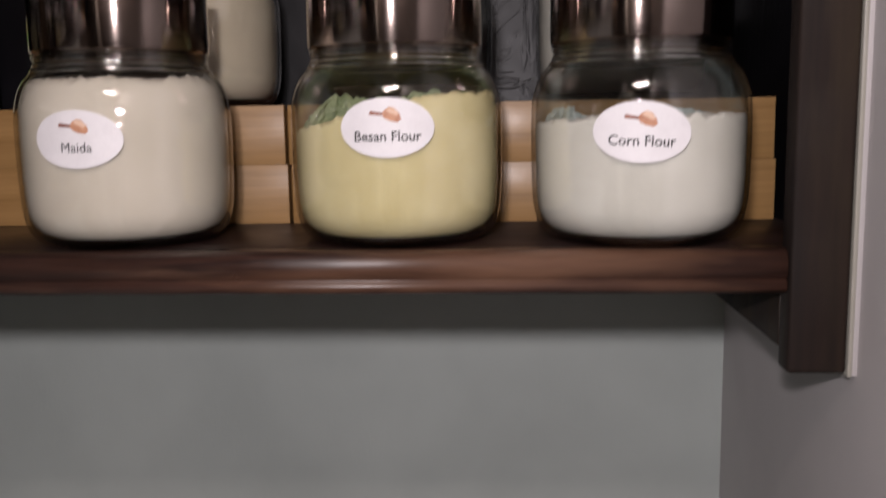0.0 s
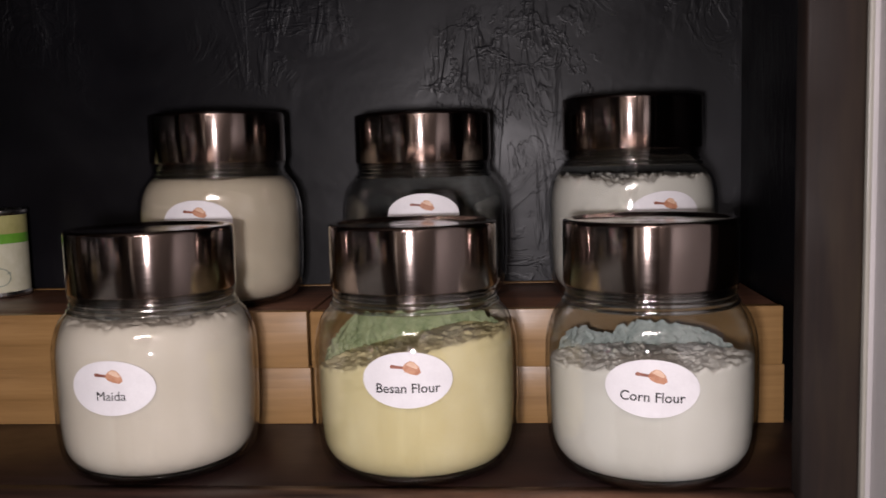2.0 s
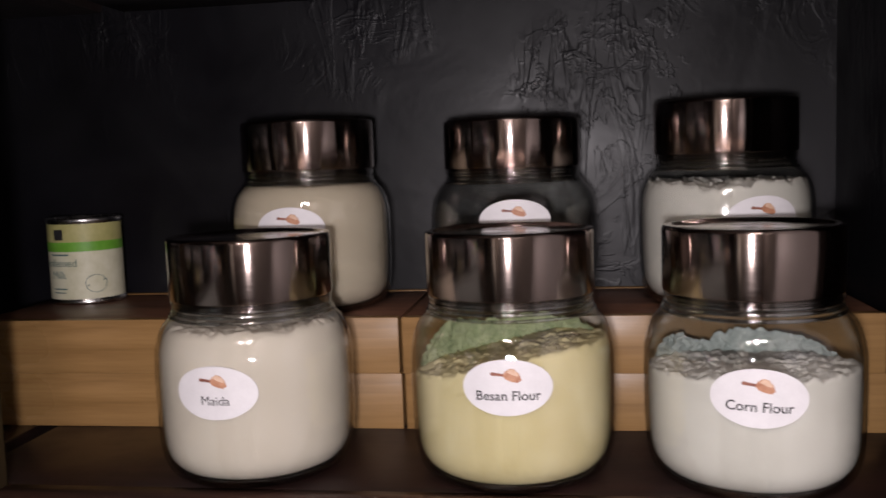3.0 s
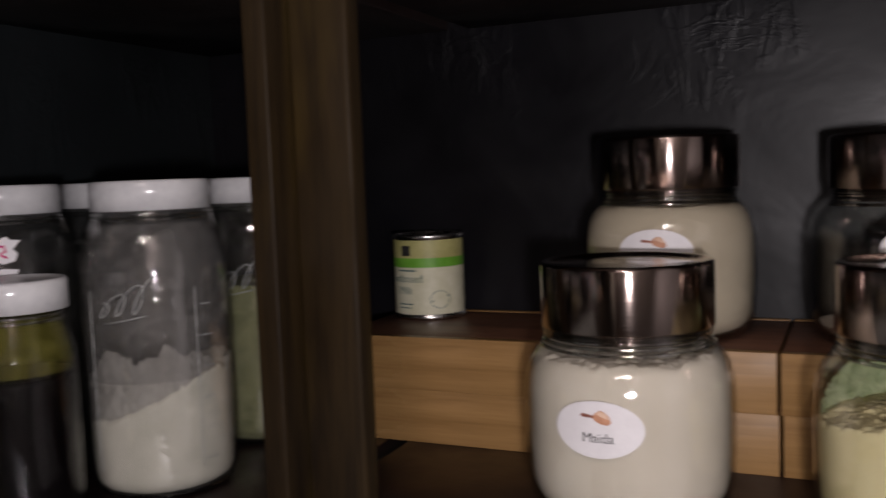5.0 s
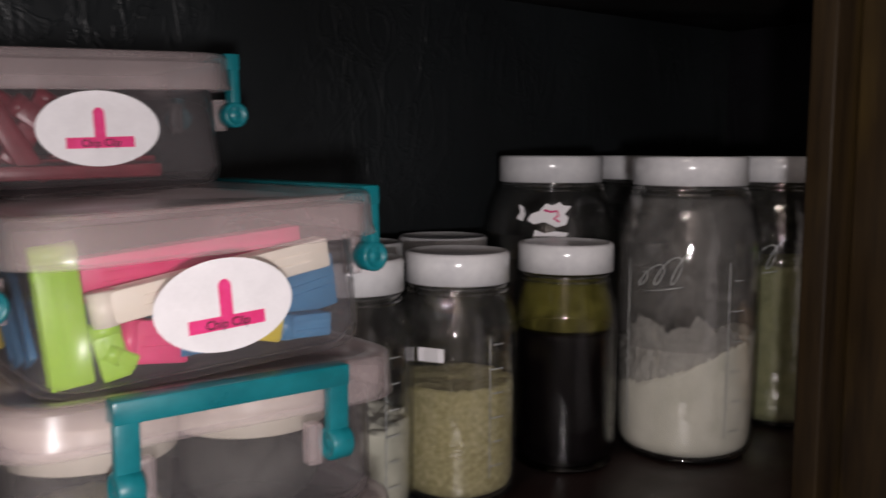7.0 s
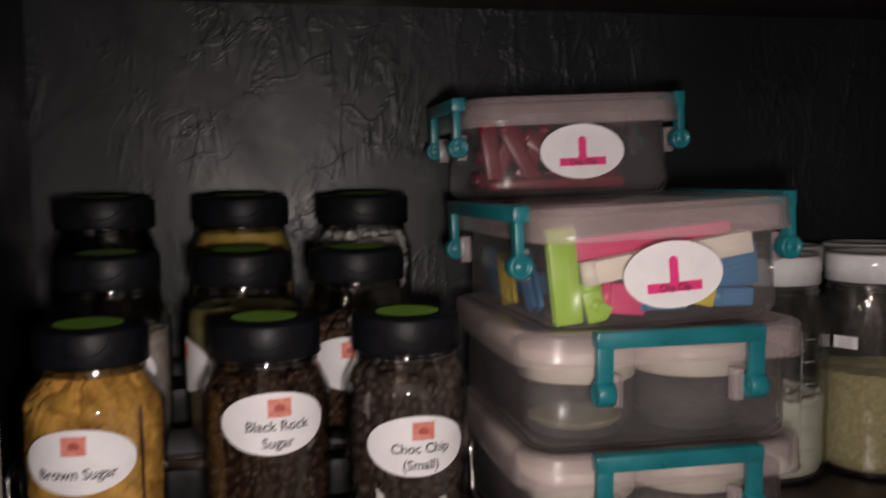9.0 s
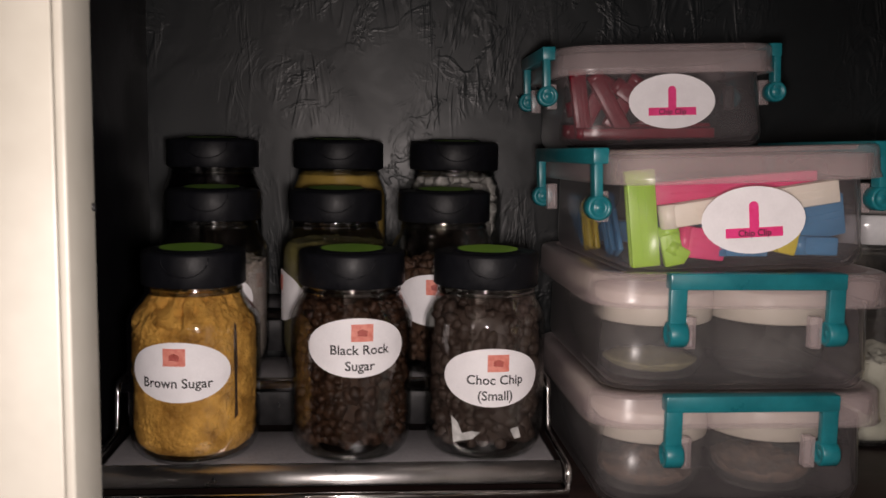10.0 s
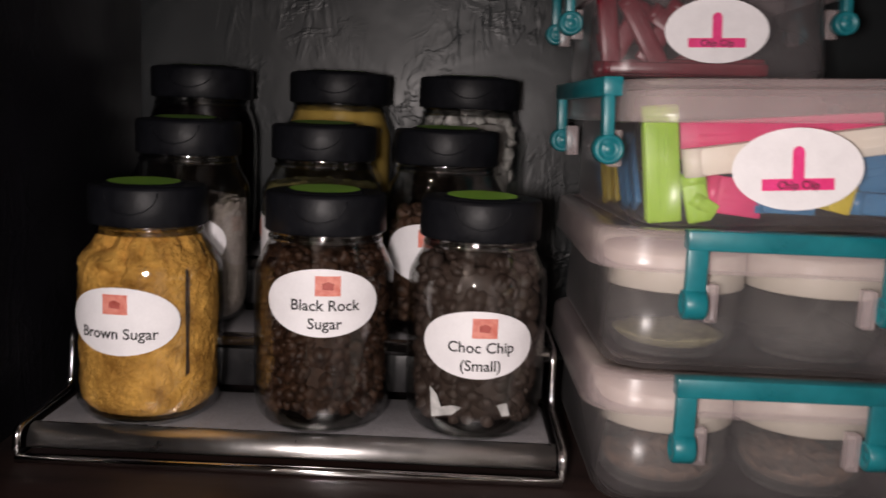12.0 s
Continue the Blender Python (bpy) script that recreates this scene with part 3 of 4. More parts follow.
def crust(outer, wall_t, z0, rise, middle, spread, seed, n=120, m=26, rough=1.0):
    """A crumbly layer of flour on the far inside of the glass, with a torn upper edge; middle and spread in degrees from +y."""
    def radius(z):
        for (r0, a), (r1, b) in zip(outer, outer[1:]):
            if a <= z <= b and b > a:
                return r0 + (r1 - r0) * (z - a) / (b - a) - wall_t
        return outer[-1][0] - wall_t
    bm = bmesh.new()
    cols = []
    for i in range(n + 1):
        q = 2.0 * i / n - 1
        a = radians(90 - middle + spread * q)
        edge = z0 + rise * max(0.0, 1 - q ** 4) * (0.88 + 0.20 * noise.noise((q * 3 + seed, seed, 0.3)) + 0.09 * noise.noise((q * 14 + seed, seed, 0.7)) + 0.07 * noise.noise((q * 40 + seed, seed, 0.1)))
        cols.append([])
        for k in range(m + 1):
            z = z0 + (edge - z0) * k / m
            r = radius(z) - 0.0008 - rough * 0.0050 * abs(noise.noise((q * 20 + seed, z * 190, 0.0))) - rough * 0.0026 * abs(noise.noise((q * 55, z * 520, seed)))
            cols[-1].append(bm.verts.new((r * math.cos(a), r * math.sin(a), z)))
    for a, b in zip(cols, cols[1:]):
        for k in range(m):
            bm.faces.new((a[k], a[k + 1], b[k + 1], b[k]))
    return bm


def ridge_ring(r, z, s):
    """The section of a rounded ridge that runs round a jar's neck."""
    return [(r + s * (math.cos(a) - 1), z + s * math.sin(a)) for a in (2 * math.pi * i / 12 for i in range(13))]


def film(outer, wall_t, z0, z1, n=40):
    """Dust left on the inside of the glass above the food."""
    prof = [(r - wall_t - 0.0004, z) for r, z in outer if z0 <= z <= z1]
    return lathe(prof, n)


SQUAT = smooth_profile([(0.052, 0.0), (0.0620, 0.002), (0.0695, 0.009), (0.0736, 0.022), (0.0751, 0.040), (0.0755, 0.060), (0.0755, 0.084), (0.0744, 0.099), (0.0698, 0.113), (0.0622, 0.1222), (0.0592, 0.128), (0.0585, 0.134)], 4)


TAG_R = 0.0759


def scoop(bm):
    """The small picture takes its place in the upper half of a label."""
    bm.transform(Matrix.Translation((-0.0022, 0.0028, 0)) @ Matrix.Diagonal((0.80, 0.80, 1, 1)))
    return bm


def squat_jar(x, y, z, words, food, food_name, top, label, turn=0.0, slope=(0, 0), lumps=0.003, tag_turn=0.0, haze=None, tag_z=0.062, seed=0.0, tilt=0.0, tall=1.0, dust=(0.03, 20.0, 110.0), low=0.004):
    jar = thing("glass_jar", pose(x, y, z, 0, 0, turn) @ Matrix.Diagonal((1, 1, tall, 1)), label, "jar", "flour jars")
    part("glass", lathe(shell(SQUAT, 0.003, 0.0045)), GLASS, jar)
    part("glass_base", lathe([(0, 0.0006), (0.049, 0.0008), (0.0590, 0.0026), (0.0640, 0.0075), (0.0625, 0.0076), (0.0575, 0.0042), (0, 0.0042)]), GLASS_BASE, jar, "thick dark glass base")
    part(food_name, fill(SQUAT, 0.0034, 0.0050, top, lumps, slope, n=280, rings=40, seed=seed, foot=0.020), food, jar)
    if haze:
        # this crust wears a shaded copy of the flour's colour
        part("flour_crust", crust(SQUAT, 0.003, top - low, *dust, seed, rough=0.8 if low > 0.01 else 0.25), haze, jar, "flour on the far inside of the glass, coloured as in shade")
    lid = part("lid", lathe([(0, 0.128), (0.0585, 0.128), (0.0595, 0.134), (0.0612, 0.135), (0.0620, 0.1362), (0.0620, 0.1785), (0.0614, 0.1808), (0.0595, 0.1816),
                             (0.0560, 0.1812), (0.0545, 0.1796), (0.030, 0.1792), (0, 0.1792)], 72), STEEL, jar, "brushed steel screw lid")
    bm = bmesh.new()
    for r, z in ((0.0632, 0.1222), (0.0612, 0.1262), (0.0604, 0.1298)):
        lathe(ridge_ring(r, z, 0.0014), 64, bm)
    part("neck_ring", bm, GLASS_RIDGE, jar, "raised glass rings round the neck")
    part("seal_ring", lathe([(0.0595, 0.1305), (0.0612, 0.1310), (0.0612, 0.1342), (0.0595, 0.1346), (0.0595, 0.1305)]), GLASS, lid, "clear rim under the lid")
    tag = part("label", bend(oval(0.0312, 0.0193, 0.0), TAG_R, tag_z, tag_turn, tilt), PAPER, jar, "white oval paper label")
    bm = shape([(-0.001, 0.0070), (0.001, 0.0105), (0.005, 0.0130), (0.009, 0.0122), (0.0130, 0.0078), (0.0145, 0.0030), (0.0115, 0.0008), (0.006, 0.0018), (0.001, 0.0040)], 0.0005)
    part("scoop_picture", bend(scoop(bm), TAG_R, tag_z, tag_turn, tilt), SCOOP, tag, "printed wooden scoop of flour")
    bm = shape([(0.002, 0.0100), (0.0052, 0.0126), (0.0088, 0.0118), (0.0124, 0.0076), (0.0112, 0.0060), (0.0065, 0.0078)], 0.0007)
    part("flour_picture", bend(scoop(bm), TAG_R, tag_z, tag_turn, tilt), SCOOP_PALE, tag)
    bm = shape([(-0.0115, 0.0082), (-0.010, 0.0100), (-0.006, 0.0092), (0.000, 0.0085), (0.001, 0.0060), (-0.005, 0.0066), (-0.0105, 0.0068)], 0.0004)
    part("scoop_handle", bend(scoop(bm), TAG_R, tag_z, tag_turn, tilt), SCOOP_DARK, tag)
    if words:
        part("lettering", bend(lettering([(words, 0.0002, -0.0085, 0.0092)], 0.0005, 0.0 if "M" in words else 0.00009), TAG_R, tag_z, tag_turn, tilt), INK, tag, "dark handwritten-style lettering")
    return jar


# flours recoloured darker, for the shade under the lid and the glass tint
SHADED_Y = surface("shaded_gram_flour", (0.35, 0.43, 0.23), (0.58, 0.64, 0.39), 90, 0.9, grain=260, relief=0.8, depth=0.003)
SHADED_B = surface("shaded_corn_flour", (0.38, 0.44, 0.42), (0.60, 0.66, 0.63), 90, 0.9, grain=260, relief=0.8, depth=0.003)
SHADED_W = surface("shaded_white_flour", (0.50, 0.475, 0.43), (0.66, 0.63, 0.57), 60, 0.9, grain=260, relief=0.6, depth=0.002)
squat_jar(-0.2585, 0.659, SHELF, "Maida", MAIDA, "flour", 0.116, "squat glass jar full of white flour with a brushed steel lid", tag_turn=-2.5, slope=(0, 0.02), lumps=0.0030, haze=SHADED_W, dust=(0.013, 0.0, 120.0), seed=1, tag_z=0.076)
squat_jar(-0.0585, 0.659, SHELF, "Besan Flour", BESAN, "flour", 0.089, "squat glass jar of yellow gram flour with a brushed steel lid", slope=(0.20, -0.06), lumps=0.0034, haze=SHADED_Y, low=0.030, dust=(0.054, 2.0, 98.0), seed=4, tag_z=0.0805, tag_turn=1.5)
squat_jar(0.1130, 0.652, SHELF, "Corn Flour", CORN, "flour", 0.080, "squat glass jar two thirds full of white corn flour", slope=(0.02, -0.08), lumps=0.0042, haze=SHADED_B, low=0.030, dust=(0.045, 0.0, 98.0), seed=9, tag_turn=-7, tag_z=0.0755, tilt=-0.04)
TOP = SHELF + 0.0493 + 0.0482
squat_jar(-0.2590, 0.829, TOP, "", SHADED_FLOUR, "flour", 0.120, "squat glass jar full of cream flour on the bamboo riser", lumps=0.001, seed=12, tag_turn=2, tag_z=0.083, tall=0.965)
squat_jar(-0.0665, 0.829, TOP, "", MAIDA, "flour", 0.016, "nearly empty squat glass jar on the bamboo riser", lumps=0.002, seed=15, tag_turn=5, tag_z=0.088, tall=0.935)
squat_jar(0.1225, 0.829, TOP, "", CORN, "flour", 0.108, "squat glass jar of white flour on the bamboo riser", lumps=0.0055, seed=19, tag_turn=15, tag_z=0.080, tall=0.985)

QUART = smooth_profile([(0.038, 0.0), (0.044, 0.003), (0.0465, 0.012), (0.0470, 0.05), (0.0470, 0.115), (0.0455, 0.132), (0.0390, 0.153), (0.0355, 0.163), (0.0350, 0.177)], 3)
HALF_GALLON = smooth_profile([(0.045, 0.0), (0.053, 0.003), (0.0585, 0.014), (0.0602, 0.060), (0.0602, 0.168), (0.0588, 0.188), (0.0530, 0.212), (0.0455, 0.227), (0.0440, 0.246)], 3)


def mason(x, y, outer, lid_r, lid_h, food, food_name, top, label, turn=0.0, lumps=0.003, slope=(0, 0), haze=None, marks=True, seed=0.0, sticker=None, material=None, residue=None):
    h = outer[-1][1]
    jar = thing("mason_jar", pose(x, y, SHELF, 0, 0, turn), label, "jar", "white-lidded storage jars")
    part("glass", lathe(shell(outer, 0.0028, 0.0040), 48), material or MASON_GLASS, jar)
    part("glass_base", lathe([(0, 0.0005)] + [(r - 0.0004, z) for r, z in outer if 0 < z < 0.0040] + [(0, 0.0038)], 44), GLASS_BASE, jar, "thick dark glass base")
    if food:
        part(food_name, fill(outer, 0.0032, 0.0045, top, lumps, slope, n=96, rings=14, seed=seed), food, jar)
    if haze:
        part("dust_film", film(outer, 0.0028, top * 0.9, h * 0.9, 36), haze, jar, "dusty film inside the glass")
    bm = lathe([(0, h + 0.001), (lid_r - 0.003, h + 0.001), (lid_r - 0.003, h - lid_h + 0.004), (lid_r, h - lid_h + 0.004), (lid_r, h + 0.0035), (lid_r - 0.0015, h + 0.0055), (lid_r - 0.004, h + 0.0055), (lid_r - 0.0055, h + 0.004), (0, h + 0.0038)], 48)
    part("lid", bm, WHITE_LID, jar, "white plastic screw lid")
    bm = bmesh.new()
    for k in (1, 2):
        lathe(ridge_ring(outer[-1][0] + 0.0026 + 0.0012 * k, h - lid_h - 0.0035 * k + 0.004, 0.0012), 48, bm)
    part("neck_ring", bm, GLASS_RIDGE, jar, "raised glass rings under the lid")
    R = max(r for r, z in outer)
    if marks:
        for i in range(6):
            bm = oblong(-0.006 + 0.002 * (i % 2), 0.006, 0.03 + i * h * 0.1, 0.0308 + i * h * 0.1, 0.0004, 3)
            part("measure_mark", bend(bm, R, 0, 38), EDGE_GLINT, jar, "raised mark in the glass")
        # upright edges drawn as pale lines, their glint put into the colour
        for a in (-52, 30):
            q = radians(a)
            line = [((r + 0.0003) * math.sin(q), -(r + 0.0003) * math.cos(q), z) for r, z in outer if 0.02 < z < h * 0.72]
            part("panel_edge", rod(line, 0.0004, 6), EDGE_GLINT, jar, "rounded upright glass edge with its glint coloured in")
    if marks and h > 0.2:
        pts = []
        for k in range(64):
            q, w = k / 63, 2 * math.pi * 3 * k / 63
            pts.append((-0.022 + 0.042 * q + 0.0052 * math.sin(w) + 0.004 * math.sin(w + 1.3), 0.012 * q + (0.006 + 0.008 * q) * math.sin(w + 1.3), 0.0005))
        bm = rod(pts, 0.00055, 5)
        rod([(-0.018, -0.010, 0.0005), (0.0, -0.0075, 0.0005), (0.018, -0.004, 0.0005)], 0.0005, 5, bm)
        part("embossed_mark", bend(bm, R, h * 0.62, -22), EDGE_GLINT, jar, "raised script flourish in the glass")
    if residue:
        part("flour_crust", crust(outer, 0.0029, top - 0.045, *residue, seed + 3), RESIDUE, jar, "grey flour film inside the glass")
    if sticker:
        su, sv, tilt, torn = sticker
        if torn:
            bm = shape([(-0.018, -0.001), (-0.013, -0.004), (-0.005, -0.002), (0.004, -0.006), (0.011, -0.004), (0.013, 0.001), (0.010, 0.004), (0.015, 0.010), (0.009, 0.0105), (0.006, 0.013), (0.001, 0.0105), (-0.004, 0.012), (-0.009, 0.006), (-0.015, 0.004)], 0.0006)
            shape([(-0.014, -0.016), (0.010, -0.017), (0.013, -0.010), (0.003, -0.009), (-0.005, -0.0105), (-0.012, -0.008)], 0.0006, bm)
            shape([(-0.027, 0.000), (-0.022, -0.002), (-0.0195, 0.003), (-0.021, 0.009), (-0.025, 0.011), (-0.024, 0.005)], 0.0006, bm)
        else:
            bm = shape([(-0.010, -0.005), (0.010, -0.005), (0.010, 0.005), (-0.010, 0.005)], 0.0006)
        tag = part("torn_label", bend(on_face(bm, Matrix.Scale(1.15, 4)) if torn else bm, R, sv, su), PAPER, jar, "torn remains of a white paper label")
        if torn:
            part("red_print", bend(rod([(-0.006, 0.008, 0.001), (0.000, 0.0065, 0.001), (0.005, 0.0075, 0.001), (0.006, 0.003, 0.001), (0.002, 0.001, 0.001), (0.007, -0.002, 0.001)], 0.0010, 5), R, sv, su), PINK_PRINT, tag)
    return jar


# opaque pale grey that stands for glints along raised glass
EDGE_GLINT = surface("raised_edge_glint", (0.24, 0.25, 0.245), (0.44, 0.45, 0.445), 100, 0.15)
RESIDUE = surface("flour_residue", (0.30, 0.285, 0.265), (0.46, 0.44, 0.41), 50, 0.9, grain=300, relief=0.5, depth=0.002)
MASON_FLOUR = surface("stored_flour", (0.62, 0.60, 0.52), (0.76, 0.73, 0.65), 40, 0.9, grain=350, relief=0.3)
QUART_SLIM = [(r * 0.91, z) for r, z in QUART]
QUART_WIDE = [(r * 0.97 if z < 0.14 else r * 0.94, z) for r, z in QUART]
FILM_G = stained("flour_fog", (0.95, 0.95, 0.95), 0.42, (0.42, 0.40, 0.39), 25)
FILM_O = stained("olive_oil_stain", (0.85, 0.85, 0.62), 0.6, (0.22, 0.20, 0.05), 40)
mason(-0.633, 0.590, HALF_GALLON, 0.0475, 0.022, MASON_FLOUR, "flour", 0.082, "half-gallon glass jar part filled with white flour", turn=40, haze=FILM_G, lumps=0.006, slope=(0.42, 0.05), seed=3, residue=(0.088, 200.0, 110.0))
mason(-0.640, 0.742, HALF_GALLON, 0.0475, 0.022, PALE_MEAL, "meal", 0.150, "half-gallon glass jar of pale green meal", turn=36, seed=5)
mason(-0.757, 0.548, HALF_GALLON, 0.0475, 0.022, None, "", 0, "tall empty glass jar with a torn paper label", turn=46, seed=6, marks=False, sticker=(0, 0.197, 0, True))
mason(-0.775, 0.693, HALF_GALLON, 0.0475, 0.022, SYRUP, "dark_liquid", 0.195, "tall glass jar of dark liquid", turn=40, marks=False, lumps=0.0)
mason(-0.672, 0.482, QUART_SLIM, 0.0387, 0.021, SYRUP, "syrup", 0.112, "quart glass jar of nearly black syrup", turn=48, lumps=0.0, marks=False, haze=FILM_O, material=DARK_JAR_GLASS)
mason(-0.676, 0.372, QUART_WIDE, 0.0387, 0.021, OATS, "grain", 0.086, "quart glass jar half filled with pale yellow grain", turn=52, seed=8, lumps=0.0022, sticker=(-25, 0.112, 0, False))
mason(-0.685, 0.282, QUART_WIDE, 0.0387, 0.021, CREAM_MEAL, "powder", 0.068, "quart glass jar one third full of white powder", turn=60, seed=10, lumps=0.006)
mason(-0.776, 0.436, QUART_SLIM, 0.0387, 0.021, OATS, "grain", 0.06, "quart glass jar standing behind other jars", turn=50, marks=False, seed=11)
mason(-0.775, 0.345, QUART_SLIM, 0.0387, 0.021, NUTS, "nuts", 0.07, "quart glass jar of dark nuts behind other jars", turn=50, marks=False, seed=13)

# ---- tin ----
can = thing("tin_can", pose(-0.522, 0.882, TOP, 0, 0, 20) @ Matrix.Diagonal((1, 1, 1.07, 1)), "small food tin with a cream and green paper label", "tin")
part("tin_body", lathe([(0, 0.001), (0.0345, 0.001), (0.0365, 0.0), (0.0375, 0.001), (0.0375, 0.004), (0.0365, 0.005), (0.0365, 0.078), (0.0375, 0.079), (0.0378, 0.0815), (0.0365, 0.083), (0.0352, 0.082), (0.0345, 0.079), (0, 0.079)], 48), TIN, can)
sleeve = part("paper_sleeve", lathe([(0.0368, 0.0055), (0.0368, 0.0515)], 48), CAN_LABEL, can, "cream printed paper")
part("top_band", lathe([(0.0368, 0.060), (0.0368, 0.0775)], 48), CAN_OLIVE, can, "olive printed band")
part("green_band", lathe([(0.0369, 0.0512), (0.0369, 0.0603)], 48), CAN_GREEN, can, "bright green printed band")
part("dark_square", bend(oblong(-0.008, 0.003, 0.0625, 0.0725, 0.0004), 0.0369, 0, -30), INK, sleeve)
part("lettering", bend(lettering([("Condensed", -0.003, 0.037, 0.0105), ("Milk", 0.0, 0.0255, 0.0105)], 0.0004), 0.0369, 0, -38), CAN_INK, sleeve, "dark green printed words")
for u, v0, v1 in ((0.012, 0.0475, 0.0490), (0.008, 0.0150, 0.0162), (0.006, 0.0115, 0.0125)):
    part("small_print", bend(oblong(-0.010, u, v0, v1, 0.0004), 0.0369, 0, -36), CAN_INK, sleeve)
ring = [(0.0105 * math.cos(a), 0.0085 * math.sin(a), 0.0005) for a in (2 * math.pi * i / 20 for i in range(21))]
bm = rod(ring, 0.0003, 4)
rod([(-0.010, -0.002, 0.0005), (0.011, 0.004, 0.0005)], 0.0004, 4, bm)
part("seal_print", bend(bm, 0.0369, 0.020, 22), CAN_INK, sleeve)

# ---- three-step rack with spice jars ----
rack = thing("tiered_rack", pose(-0.535, -0.1405, SHELF), "three-step chrome and black metal jar rack with grey liners", "rack")
HALF = 0.1555
STEPS = ((0.036, 0.019, 0.077), (0.113, 0.056, 0.084), (0.197, 0.094, 0.094))
for off, h, deep in STEPS:
    part("tread", box(-off - deep + 0.002, -off - 0.002, -HALF + 0.004, HALF - 0.004, h - 0.004, h - 0.0012, 0.0004), BLACK_METAL, rack)
    part("liner_mat", box(-off - deep + 0.004, -off - 0.003, -HALF + 0.006, HALF - 0.006, h - 0.0010, h, 0.0004), LINER, rack, "grey textured liner")
    if off > 0.1:
        part("front_rail", rod([(-off, -HALF, h - 0.003), (-off, HALF, h - 0.003)], 0.0055, 14), CHROME, rack, "chrome rail")
    part("riser_plate", box(-off - 0.004, -off - 0.002, -HALF + 0.004, HALF - 0.004, max(0.004, h - 0.034), h - 0.006, 0.0005), BLACK_METAL, rack)
lip = [(-0.036 + 0.0095 * math.sin(a), 0.0098 + 0.0095 * math.cos(a)) for a in (math.pi * 0.55 * i / 10 for i in range(11))]
lip = [(-0.0385, 0.0193)] + lip
lip += [(x - 0.0008, z - 0.0012) for x, z in lip[::-1]]
part("front_lip", loft([[(x, s * (HALF - 0.003), z) for x, z in lip] for s in (-1, 1)]), LIP_STEEL, rack, "rolled chrome front lip")
part("lower_rail", rod([(-0.0205, -HALF, 0.003), (-0.0205, HALF, 0.003)], 0.0028, 12), CHROME, rack, "chrome rail")
for s in (-1, 1):
    line = arc([(-0.29, s * HALF, 0.003), (-0.0205, s * HALF, 0.003), (-0.022, s * HALF, 0.020), (-0.095, s * HALF, 0.022), (-0.101, s * HALF, 0.058), (-0.178, s * HALF, 0.060), (-0.185, s * HALF, 0.097), (-0.29, s * HALF, 0.097), (-0.29, s * HALF, 0.003)], 0.006)
    part("side_wire", rod(line, 0.0024, 8), CHROME, rack, "bent chrome wire")

PINT = smooth_profile([(0.027, 0.0), (0.0340, 0.0020), (0.0385, 0.0075), (0.0407, 0.016), (0.0415, 0.030), (0.0416, 0.086), (0.0405, 0.098), (0.0365, 0.109), (0.0345, 0.115), (0.0345, 0.122)], 3)


